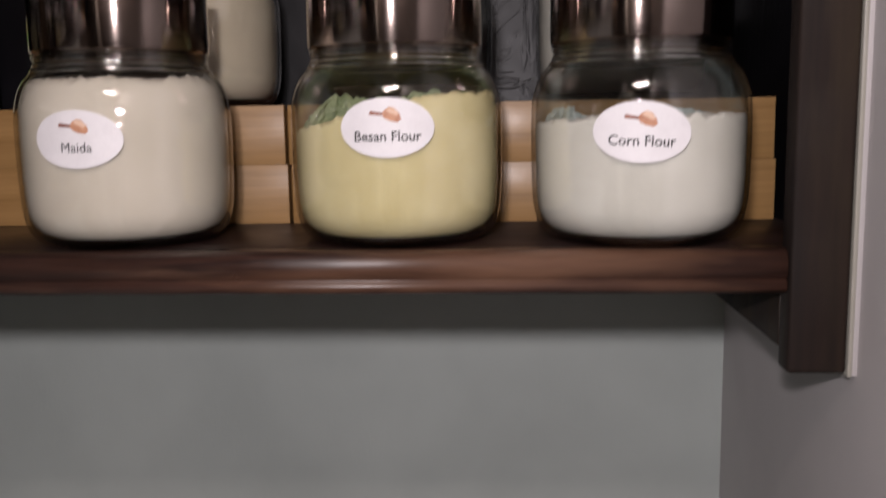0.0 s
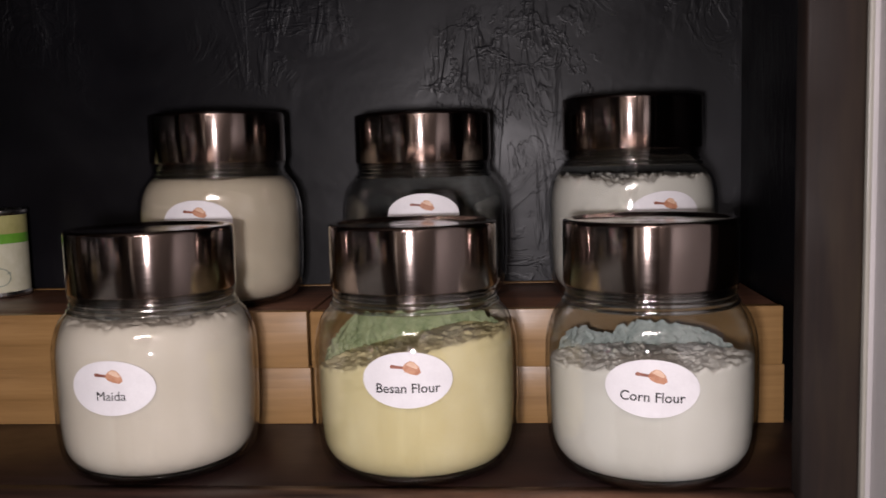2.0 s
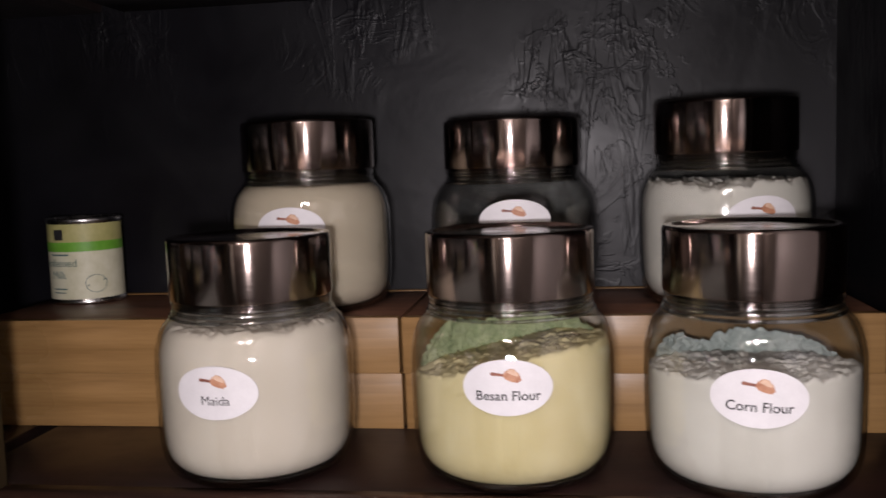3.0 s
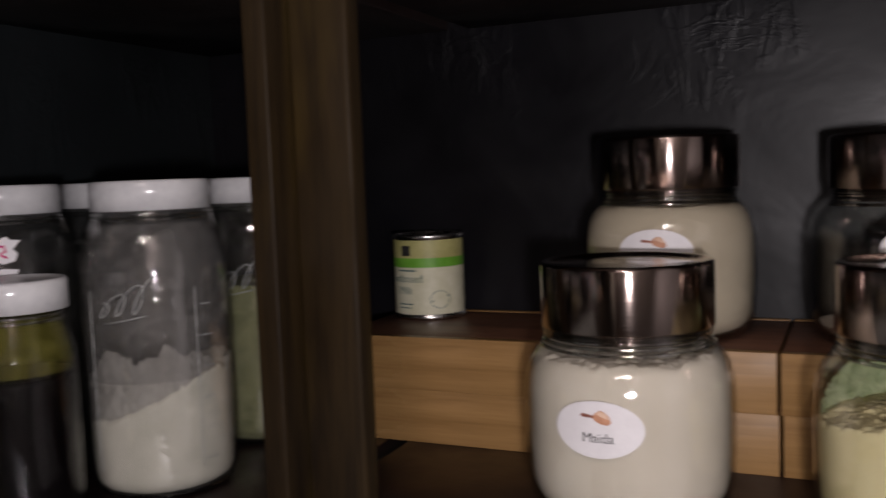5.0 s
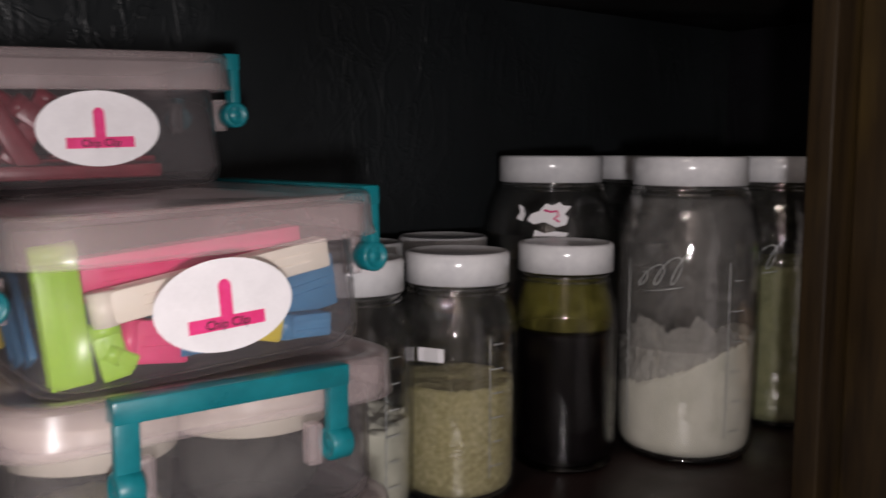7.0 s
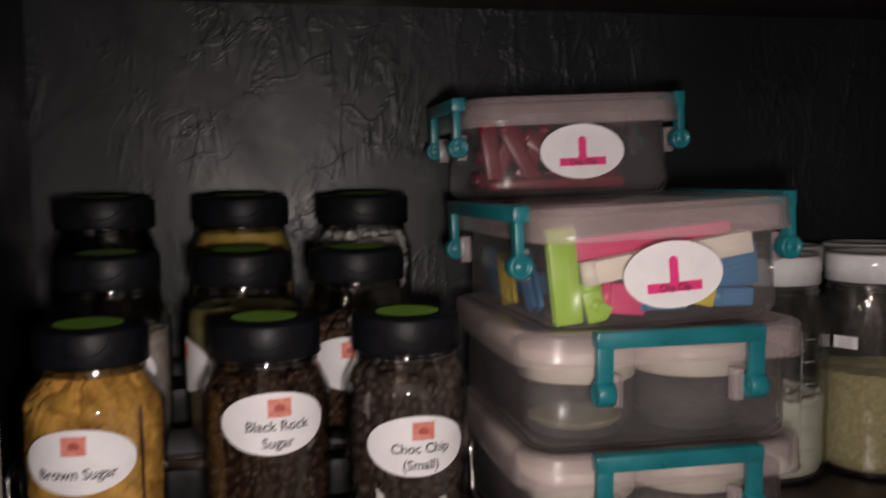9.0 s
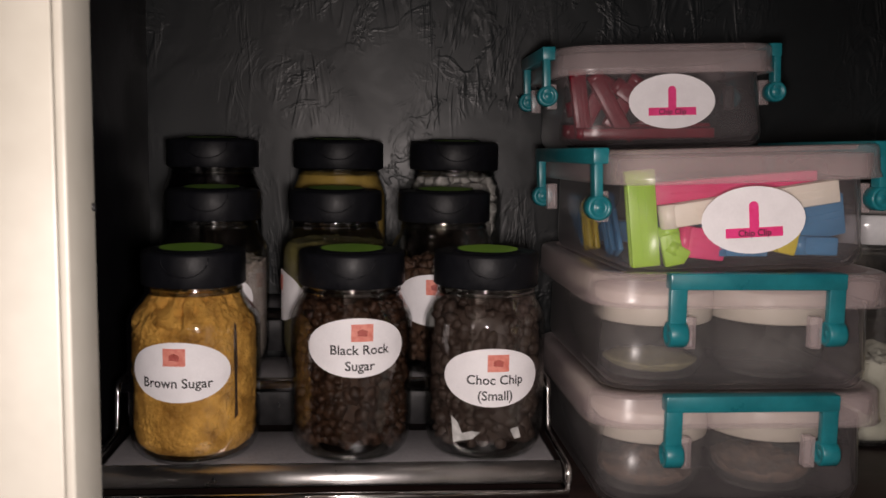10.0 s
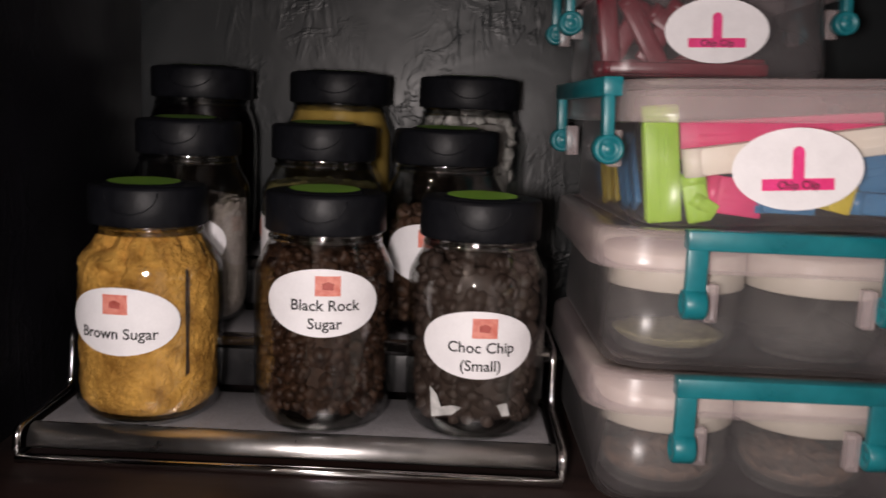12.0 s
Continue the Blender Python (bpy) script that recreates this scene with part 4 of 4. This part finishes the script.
def pint_jar(x, y, z, food, food_name, top, label, words=(), tag_turn=0.0, tag_z=0.06, tag=True, turn=90.0, lumps=0.003, pieces=None, seed=0.0, dents=0.0, icon=0.0, mouth=1.0, wide=1.0):
    """A round jar with a flip lid; mouth narrows its neck and lid, wide swells its body."""
    def girth(z):
        q = min(1.0, max(0.0, (z - 0.092) / 0.020))
        return wide + (mouth - wide) * q * q * (3 - 2 * q)
    outer = [(p * girth(z), z) for p, z in PINT]
    squeeze = Matrix.Diagonal((mouth, mouth, 1, 1))
    jar = thing("spice_jar", pose(x, y, z, 0, 0, turn), label, "jar", "jars on the stepped rack")
    part("glass", lathe(shell(outer, 0.0014, 0.0045), 48), GLASS, jar)
    part("glass_base", lathe([(0, 0.0006), (0.0265, 0.0008), (0.0330, 0.0026), (0.0350, 0.0040), (0, 0.0042)], 44), GLASS_BASE, jar, "thick dark glass base")
    if pieces:
        part(food_name, pieces(outer, top, seed), food, jar)
    else:
        part(food_name, fill(outer, 0.0017, 0.0050, top, lumps, n=80 if not dents else 200, rings=10 if not dents else 24, seed=seed, dents=dents), food, jar)
    lid = part("lid", on_face(lathe([(0, 0.1195), (0.0330, 0.1195), (0.0345, 0.1170), (0.0378, 0.1170), (0.0384, 0.1180), (0.0384, 0.1375), (0.0374, 0.1395), (0.0345, 0.1402), (0, 0.1400)], 48), squeeze), BLACK_LID, jar, "black plastic flip lid")
    lift = pose(0, -0.0075, 0.1412, 3.0, 0, 0)
    rim = [(0.0232 * math.cos(a), 0.0205 * math.sin(a)) for a in (2 * math.pi * i / 28 for i in range(28))]
    tab = loft([[(u, v - 0.0075, 0.1396) for u, v in rim], [lift @ Vector((u, v, 0)) for u, v in rim], [lift @ Vector((u * 0.95, v * 0.95, 0.0005)) for u, v in rim]])
    part("flip_tab", tab, BLACK_LID, lid, "black flip-up tab")
    part("green_insert", on_face(oval(0.0208, 0.0178, 0.0, 20), lift @ pose(0, 0, 0.0008)), GREEN, lid, "green oval insert")
    flap = [(0.0175 * math.cos(a), 0.0, 0.0125 * math.sin(a)) for a in (math.pi + math.pi * i / 12 for i in range(13))]
    bm = rod([(p[0], 0.0006, p[2]) for p in flap], 0.0005, 5)
    for v in bm.verts:
        a = v.co.x / 0.0384
        r = 0.0384 + v.co.y * 0.5
        v.co = (r * math.sin(a), -r * math.cos(a), 0.1370 + v.co.z)
    part("flap_edge", on_face(bm, squeeze), BLACK_LID, lid)
    bm = bmesh.new()
    for r, z in ((0.0358, 0.1128), (0.0354, 0.1164)):
        lathe(ridge_ring(r + 0.0004, z, 0.0017), 48, bm)
    part("thread", on_face(bm, squeeze), GLASS_RIDGE, jar, "raised glass screw thread")
    if tag:
        R = 0.0420 * wide
        lab = part("label", bend(oval(0.0345, 0.0196, 0.0, 22), R, tag_z, tag_turn), PAPER, jar, "white oval paper label")
        part("red_picture", bend(oblong(-0.0072 + icon, 0.0072 + icon, 0.0042, 0.0156, 0.0004), R, tag_z, tag_turn), ICON, lab, "small red square picture")
        part("picture_mark", bend(shape([(icon - 0.003, 0.008), (icon + 0.003, 0.0075), (icon + 0.0035, 0.011), (icon, 0.0125), (icon - 0.0032, 0.0112)], 0.0006), R, tag_z, tag_turn), ICON_DARK, lab)
        if words:
            rows = [(w, icon * 0.5, -0.0042 - 0.0105 * i if len(words) > 1 else -0.0098, 0.0088) for i, w in enumerate(words)]
            part("lettering", bend(lettering(rows, 0.0005, 0.00013), R, tag_z, tag_turn), INK, lab, "dark handwritten-style lettering")
    return jar


def pile(count, size, tall):
    """A jar's worth of loose pieces: a core and pieces that press against the glass."""
    def make(outer, top, seed):
        rng = random.Random(seed)
        bm = fill(outer, 0.0085, 0.009, top - 0.005, 0.002, n=28, rings=5, seed=seed)
        one = bmesh.new()
        if tall:
            lathe([(0, -0.55), (0.55, -0.52), (0.85, -0.35), (0.92, -0.05), (0.70, 0.40), (0.32, 0.78), (0, 0.95)], 9, one)
        else:
            bmesh.ops.create_icosphere(one, subdivisions=2, radius=1.0)
        one.verts.index_update()
        places = [v.co.copy() for v in one.verts]
        faces = [[v.index for v in f.verts] for f in one.faces]
        one.free()
        for i in range(count):
            a, z = rng.uniform(0, 2 * math.pi), rng.uniform(0.012, top)
            r = 0.03
            for (r0, z0), (r1, z1) in zip(outer, outer[1:]):
                if z0 <= z <= z1 and z1 > z0:
                    r = r0 + (r1 - r0) * (z - z0) / (z1 - z0) - 0.0032 - size * 0.9 - rng.uniform(0, 0.0022)
            if i % 7 == 0:
                r, z = rng.uniform(0, r), top - 0.002
            m = Matrix.Translation((r * math.cos(a), r * math.sin(a), z)) @ Euler([rng.uniform(0, 6.28) for _ in range(3)]).to_matrix().to_4x4()
            s = size * rng.uniform(0.6, 1.3)
            off = Vector([rng.uniform(-9, 9) for _ in range(3)])
            got = []
            for p in places:
                q = p if tall else p * (1 + 0.75 * noise.noise(p * 1.9 + off))
                got.append(bm.verts.new(m @ (q * s)))
            for f in faces:
                bm.faces.new([got[k] for k in f])
        return bm
    return make


XS = (-0.604, -0.690, -0.775)
ZS = tuple(SHELF + h for _, h, _ in STEPS)
pint_jar(XS[0], -0.2355, ZS[0], BROWN_SUGAR, "brown_sugar", 0.114, "glass jar full of brown sugar with black flip lid", ("Brown Sugar",), icon=-0.0020, tag_turn=-3.5, tag_z=0.0650, lumps=0.006, seed=2, dents=0.0080, mouth=0.90, wide=1.055)
pint_jar(XS[0], -0.1290, ZS[0], ROCK_SUGAR, "rock_sugar", 0.106, "glass jar of dark rock sugar lumps with black lid", ("Black Rock", "Sugar"), icon=0.0030, tag_turn=6.5, tag_z=0.0802, pieces=pile(900, 0.0040, False), seed=5, mouth=0.94)
pint_jar(XS[0], -0.0365, ZS[0], CHOC, "chocolate_chips", 0.106, "glass jar of small chocolate chips with black lid", ("Choc Chip", "(Small)"), icon=0.0034, tag_turn=1, tag_z=0.0600, pieces=pile(600, 0.0054, True), seed=7, mouth=0.94)
sugar = bpy.context.scene.objects["brown_sugar"].parent
# a void's shade laid on as a dark brown strip at the glass
GAP_SHADE = surface("sugar_gap_shade", (0.02, 0.010, 0.004), (0.05, 0.025, 0.01), 120, 0.8)
part("gap_strip", bend(shape([(-0.0012, 0.031), (0.0014, 0.033), (0.0010, 0.052), (0.0016, 0.071), (0.0008, 0.093), (-0.0010, 0.095), (-0.0014, 0.074), (-0.0008, 0.050)], 0.0), 0.0436, 0, 47), GAP_SHADE, sugar, "dark strip for the shade in a gap beside the sugar")
chips = bpy.context.scene.objects["chocolate_chips"].parent
# two pale patches painted where the jar mirrors what is around it
REFLECTION = surface("pale_reflection_tone", (0.30, 0.30, 0.29), (0.62, 0.61, 0.60), 90, 0.3, grain=300, relief=0.4)
part("painted_reflection", bend(shape([(-0.0275, 0.033), (-0.0225, 0.029), (-0.0195, 0.022), (-0.013, 0.024), (-0.0070, 0.0235), (-0.0125, 0.0185), (-0.0205, 0.0165), (-0.0255, 0.0150), (-0.0265, 0.022)], 0.0003), 0.0416, 0, 0), REFLECTION, chips, "pale reflection painted on the glass")
part("painted_reflection", bend(shape([(0.0130, 0.0250), (0.0190, 0.0262), (0.0215, 0.0185), (0.0165, 0.0180)], 0.0003), 0.0416, 0, 0), REFLECTION, chips, "pale reflection painted on the glass")
pint_jar(XS[1], -0.2365, ZS[1], PALE_GRAIN, "pale_grains", 0.085, "glass jar of pale pinkish grains on the middle step", (), tag_turn=4, lumps=0.004, seed=8, dents=0.001, mouth=0.92)
pint_jar(XS[1], -0.1435, ZS[1], OLIVE_POWDER, "olive_powder", 0.100, "glass jar of olive yellow powder on the middle step", (), tag_turn=-78, seed=9, mouth=0.93)
pint_jar(XS[1], -0.0595, ZS[1], NUTS, "nuts", 0.085, "glass jar of dark nuts on the middle step", (), tag_turn=-12, pieces=pile(320, 0.0045, False), seed=10, mouth=0.93)
pint_jar(XS[2], -0.2510, ZS[2], SYRUP, "dark_powder", 0.110, "glass jar of black powder on the top step", (), tag=False, seed=11)
pint_jar(XS[2], -0.1445, ZS[2], MUSTARD, "mustard_powder", 0.113, "glass jar of mustard powder on the top step", (), tag=False, seed=12)
pint_jar(XS[2], -0.0447, ZS[2], GREYSTUFF, "pale_flakes", 0.110, "glass jar of pale flakes on the top step", (), tag=False, pieces=pile(160, 0.006, False), seed=13)


# ---- clip boxes ----
def storage_box(x, y, z, w, d, h, handle_side, label, turn=0.0, grip=0.11, tip=0.0):
    """A cloudy box, w across and d deep; its handles stand on the front and back (side 'front') or at the two ends."""
    b = thing("storage_box", pose(x, y, z, 0, 0, 90 + turn) @ pose(0, 0, 0, 0, -tip, 0), label, "plastic box", "stacked clip boxes")
    lid_h = 0.021
    t = 0.0016
    zb = h - lid_h
    low = 0.915
    outer = [rounded(w * low - 0.016, d * low - 0.016, 0.020, 0.0), rounded(w * low - 0.008, d * low - 0.008, 0.023, 0.0012), rounded(w * low - 0.002, d * low - 0.002, 0.025, 0.005), rounded(w * low, d * low, 0.026, 0.010), rounded(w - 0.020, d - 0.018, 0.026, zb)]
    inner = [rounded(w - 0.020 - 2 * t, d - 0.018 - 2 * t, 0.025, zb), rounded(w * low - 2 * t, d * low - 2 * t, 0.023, 0.012), rounded(w * low - 0.016, d * low - 0.016, 0.018, 0.0030)]
    part("body", loft(outer + inner), BODY_PLASTIC, b, "cloudy see-through box body")
    lid = [rounded(w - 0.006, d - 0.006, 0.028, zb - 0.001), rounded(w + 0.002, d + 0.002, 0.030, zb), rounded(w, d, 0.030, zb + 0.004), rounded(w - 0.001, d - 0.001, 0.030, h - 0.003), rounded(w - 0.003, d - 0.003, 0.029, h - 0.0008), rounded(w - 0.007, d - 0.007, 0.027, h),
           rounded(w - 0.022, d - 0.022, 0.022, h), rounded(w - 0.026, d - 0.026, 0.021, h - 0.003)]
    under = [rounded(w - 0.030, d - 0.030, 0.020, h - 0.005), rounded(w - 0.007, d - 0.007, 0.027, h - 0.006), rounded(w - 0.009, d - 0.009, 0.027, zb - 0.0005)]
    bm = loft(lid, False, True)
    loft(under[::-1] + [], False, True, bm)
    part("lid", bm, LID_PLASTIC, b, "cloudy pinkish clip-on lid")
    for s in (-1, 1):
        m = pose(0, 0, 0, 0, 0, 0 if s < 0 else 180) if handle_side == "front" else pose(0, 0, 0, 0, 0, 90 if s > 0 else -90)
        reach = (d if handle_side == "front" else w) / 2 + 0.001
        arm = 0.0105
        bm = box(-grip / 2 - 0.0004, grip / 2 + 0.0004, -reach - 0.0074, -reach + 0.003, h - 0.0085, h + 0.0018, 0.0012)
        for q in (-1, 1):
            box(q * grip / 2 - arm / 2 - q * arm / 2, q * grip / 2 + arm / 2 - q * arm / 2, -reach - 0.0068, -reach - 0.001, h - 0.034, h - 0.0050, 0.0010, bm=bm)
        ob = part("handle", bm, TEAL, b, "teal plastic locking handle", m)
        for q in (-1, 1):
            half = [(0.0022, 0.0052), (0.0030, 0.0044), (0.0048, 0.0044), (0.0056, 0.0058), (0.0072, 0.0058), (0.0080, 0.0048)]
            bm = lathe([(0, -0.0052)] + [(r, -z) for r, z in half] + half[::-1] + [(0, 0.0052)], 22)
            part("hinge", bm, TEAL, ob, m=pose(q * (grip / 2 - 0.0052), -reach - 0.0035, h - 0.036, 0, 90, 0))
            bm = box(q * (grip / 2 - 0.015) - 0.0035, q * (grip / 2 - 0.015) + 0.0035, -reach - 0.002, -reach + 0.006, h - 0.046, h - 0.026, 0.001)
            part("catch", bm, LID_PLASTIC, ob, "clear moulded catch")
    return b


def clip_sticker(b, w_off, front, z, size=1.0, tilt=0.0, turn=0.0):
    """The white oval label with a printed pink bag clip."""
    m = Matrix.Translation((w_off, front, z)) @ pose(0, 0, 0, 90 - tilt, 0, 0) @ pose(0, 0, 0, 0, 0, turn) @ Matrix.Scale(size, 4)
    tag = part("label", on_face(oval(0.0300, 0.0185, 0.0), m), PAPER, b, "white oval label with a pink bag clip picture")
    bm = oblong(-0.0165, 0.0165, -0.0095, -0.0042, 0.0004)
    oblong(-0.0028, 0.0028, -0.0042, 0.0075, 0.0004, 2, bm)
    shape([(0.0028 * math.cos(a), 0.0075 + 0.0028 * math.sin(a)) for a in (math.pi * i / 8 for i in range(9))], 0.0004, bm)
    part("clip_picture", on_face(bm, m), PINK_PRINT, tag)
    part("lettering", on_face(lettering([("Chip Clip", 0, -0.0087, 0.0050)], 0.0008, 0.00006), m), INK, tag)


TIP = 2.2
B4 = storage_box(-0.630, 0.1205, SHELF, 0.197, 0.215, 0.077, "front", "cloudy plastic clip box with teal handle and glass dishes inside")
B3 = storage_box(-0.628, 0.1195, SHELF + 0.077, 0.197, 0.215, 0.0765, "front", "cloudy plastic clip box with teal handle and glass dishes inside")
B2 = storage_box(-0.631, 0.120, SHELF + 0.1535, 0.181, 0.215, 0.0785, "ends", "cloudy plastic clip box of colourful bag clips", 2.5, 0.165, TIP)
B1 = storage_box(-0.738, 0.113, SHELF + 0.2325, 0.174, 0.150, 0.0775, "ends", "small cloudy plastic clip box of red clips", 0, 0.10, TIP)
clip_sticker(B2, -0.0030, -0.1028, 0.0335, 1.13, 3, 1.0)
clip_sticker(B1, -0.0005, -0.0720, 0.0345, 1.12, 3)

# glass dishes inside the lower boxes
DISH_GLASS = stained("pressed_dish_glass", (0.90, 0.91, 0.90), 0.16, (0.42, 0.41, 0.38), 30)
DISH_LID = surface("cream_dish_lid", (0.62, 0.57, 0.48), (0.72, 0.67, 0.58), 40, 0.4)
CRUMBS = surface("brown_crumbs", (0.10, 0.05, 0.035), (0.34, 0.20, 0.14), 130, 0.8, grain=400, relief=0.8, depth=0.002)
for zb in (SHELF + 0.0035, SHELF + 0.0805):
    for yy, xx in ((0.0725, -0.576), (0.1545, -0.578), (0.0735, -0.668), (0.1550, -0.668)):
        d = thing("glass_dish", pose(xx, yy, zb), "small round glass dish with cream plastic lid inside a box", "glass dish", "dishes in the boxes")
        part("bowl", lathe(shell([(0.026, 0), (0.031, 0.002), (0.0365, 0.011), (0.0384, 0.0370)], 0.0022, 0.004), 36), DISH_GLASS, d)
        part("foot_ring", lathe([(0.0262, 0.0006), (0.0290, 0.0002), (0.0300, 0.0014), (0.0285, 0.0030), (0.0262, 0.0024), (0.0262, 0.0006)], 36), DISH_GLASS, d, "thick glass foot")
        part("lid", lathe([(0, 0.0375), (0.0386, 0.0375), (0.0396, 0.0385), (0.0396, 0.0565), (0.0385, 0.058), (0, 0.058)], 36), DISH_LID, d, "cream plastic lid")
        if yy < 0.1 and xx > -0.6 and zb > SHELF + 0.05:
            part("seeds", fill([(0.0255, 0.0), (0.0305, 0.002), (0.0355, 0.010), (0.0380, 0.036)], 0.003, 0.0045, 0.010, 0.002, n=40, rings=6, seed=3), OATS, d, "pale yellow seeds at the bottom")
        if xx > -0.6 and zb < SHELF + 0.05:
            part("crumbs", fill([(0.0255, 0.0), (0.0305, 0.002), (0.0355, 0.010), (0.0380, 0.036)], 0.003, 0.0045, 0.013, 0.006, n=56, rings=10, seed=yy * 90), CRUMBS, d, "brown crumbs at the bottom")


# bag clips
def bag_clip(m, length, material, label, wide=0.014, thick=0.009):
    c = thing("bag_clip", m, label, "bag clip", "bag clips in the box")
    part("jaw", box(-length / 2, length / 2, -thick / 2, -0.0006, -wide / 2, wide / 2, 0.0015), material, c)
    part("jaw", box(-length / 2 + 0.003, length / 2, 0.0006, thick / 2, -wide / 2, wide / 2, 0.0015), material, c)
    part("hinge", rod([(-length / 2, 0, -wide / 2), (-length / 2, 0, wide / 2)], thick * 0.55, 10), material, c)
    bm = box(-length * 0.36, length * 0.40, -thick / 2 - 0.0006, -thick / 2 + 0.0004, -0.0028, -0.0016, 0)
    box(-length * 0.36, length * 0.40, -thick / 2 - 0.0006, -thick / 2 + 0.0004, 0.0016, 0.0028, 0, bm=bm)
    part("rib", bm, material, c)
    return c


CB = SHELF + 0.1545
TIPPED = Matrix.Translation((0.007, -0.002, 0)) @ Matrix.Translation((-0.6, 0.117, CB)) @ pose(0, 0, 0, TIP, 0, 0) @ Matrix.Translation((0.6, -0.117, 0.0025 - CB))
FX = -0.553
bag_clip(TIPPED @ pose(FX - 0.003, 0.0590, CB + 0.0285, 0, 86, 90), 0.057, LIME, "lime green plastic bag clip standing upright", 0.0185)
bag_clip(TIPPED @ pose(FX - 0.004, 0.0785, CB + 0.0110, 10, 78, 90), 0.022, LIME, "short lime green bag clip", 0.013)
bag_clip(TIPPED @ pose(FX - 0.003, 0.0835, CB + 0.0085, 0, 30, 94), 0.011, LIME, "short lime green bag clip", 0.008)
bag_clip(TIPPED @ pose(FX - 0.010, 0.088, CB + 0.016, 30, 20, 80), 0.018, ORANGE, "orange plastic bag clip in a box")
bag_clip(TIPPED @ pose(FX - 0.004, 0.100, CB + 0.0135, 0, 8, 90), 0.026, PINK, "short hot pink bag clip", 0.020)
bag_clip(TIPPED @ pose(FX - 0.004, 0.126, CB + 0.011, 0, 3, 92), 0.030, BLUE, "blue plastic bag clip in a box", 0.013)
bag_clip(TIPPED @ pose(FX - 0.001, 0.1525, CB + 0.014, 0, 15, 90), 0.014, YELLOW, "small yellow bag clip", 0.017)
bag_clip(TIPPED @ pose(FX - 0.001, 0.174, CB + 0.010, 0, 4, 92), 0.024, BLUE, "blue plastic bag clip in a box", 0.012)
bag_clip(TIPPED @ pose(FX - 0.012, 0.178, CB + 0.028, 8, -10, 90), 0.034, BLUE, "blue plastic bag clip in a box", 0.028, 0.012)
bag_clip(TIPPED @ pose(FX - 0.004, 0.132, CB + 0.0385, 0, -7, 91), 0.112, CREAM, "long cream plastic bag clip", 0.015, 0.012)
bag_clip(TIPPED @ pose(FX - 0.019, 0.122, CB + 0.0455, 0, -3, 90), 0.116, PINK, "long hot pink bag clip", 0.020, 0.012)
bag_clip(TIPPED @ pose(FX - 0.10, 0.10, CB + 0.012, 0, 0, 40), 0.110, BLUE, "long blue bag clip", 0.016, 0.012)
bag_clip(TIPPED @ pose(FX - 0.12, 0.15, CB + 0.014, 0, 0, 120), 0.090, CREAM, "long cream plastic bag clip", 0.016, 0.012)
bag_clip(TIPPED @ pose(-0.600, 0.0500, CB + 0.022, 0, 60, 4), 0.040, BLUE, "blue plastic bag clip in a box", 0.014)
bag_clip(TIPPED @ pose(-0.650, 0.0480, CB + 0.018, 0, 75, 8), 0.034, YELLOW, "yellow plastic bag clip in a box", 0.012)
bag_clip(TIPPED @ pose(-0.690, 0.0500, CB + 0.020, 0, 30, 0), 0.050, BLUE, "blue plastic bag clip in a box", 0.014)
RB = SHELF + 0.2315
TIPPED_RED = Matrix.Translation((-0.738, 0.113, RB)) @ pose(0, 0, 0, TIP, 0, 0) @ Matrix.Translation((0.733, -0.113, 0.0035 - RB))
for py, lean, tall, back in ((0.047, 84, 0.046, 0.0), (0.059, 118, 0.042, 0.006), (0.070, 62, 0.046, -0.001), (0.082, 122, 0.042, 0.005), (0.095, 38, 0.044, 0.002)):
    bag_clip(TIPPED_RED @ pose(-0.684 - back, py, RB + 0.0315, 0, lean, 88), tall, RED, "dark red plastic bag clip", 0.0125, 0.008)
bag_clip(TIPPED_RED @ pose(-0.676, 0.098, RB + 0.0085, 0, 1, 90), 0.105, RED, "long dark red bag clip", 0.008, 0.007)
for px, py, pz, tilt, turn, ln in ((-0.700, 0.105, 0.010, 0, 88, 0.10), (-0.704, 0.116, 0.020, -25, 80, 0.05), (-0.74, 0.10, 0.012, 0, 70, 0.10), (-0.76, 0.13, 0.012, 0, 100, 0.09),
                                    (-0.725, 0.095, 0.040, -12, 80, 0.09)):
    bag_clip(TIPPED_RED @ pose(px, py, RB + pz, 0, tilt, turn), ln, RED, "dark red plastic bag clip", 0.012, 0.010)
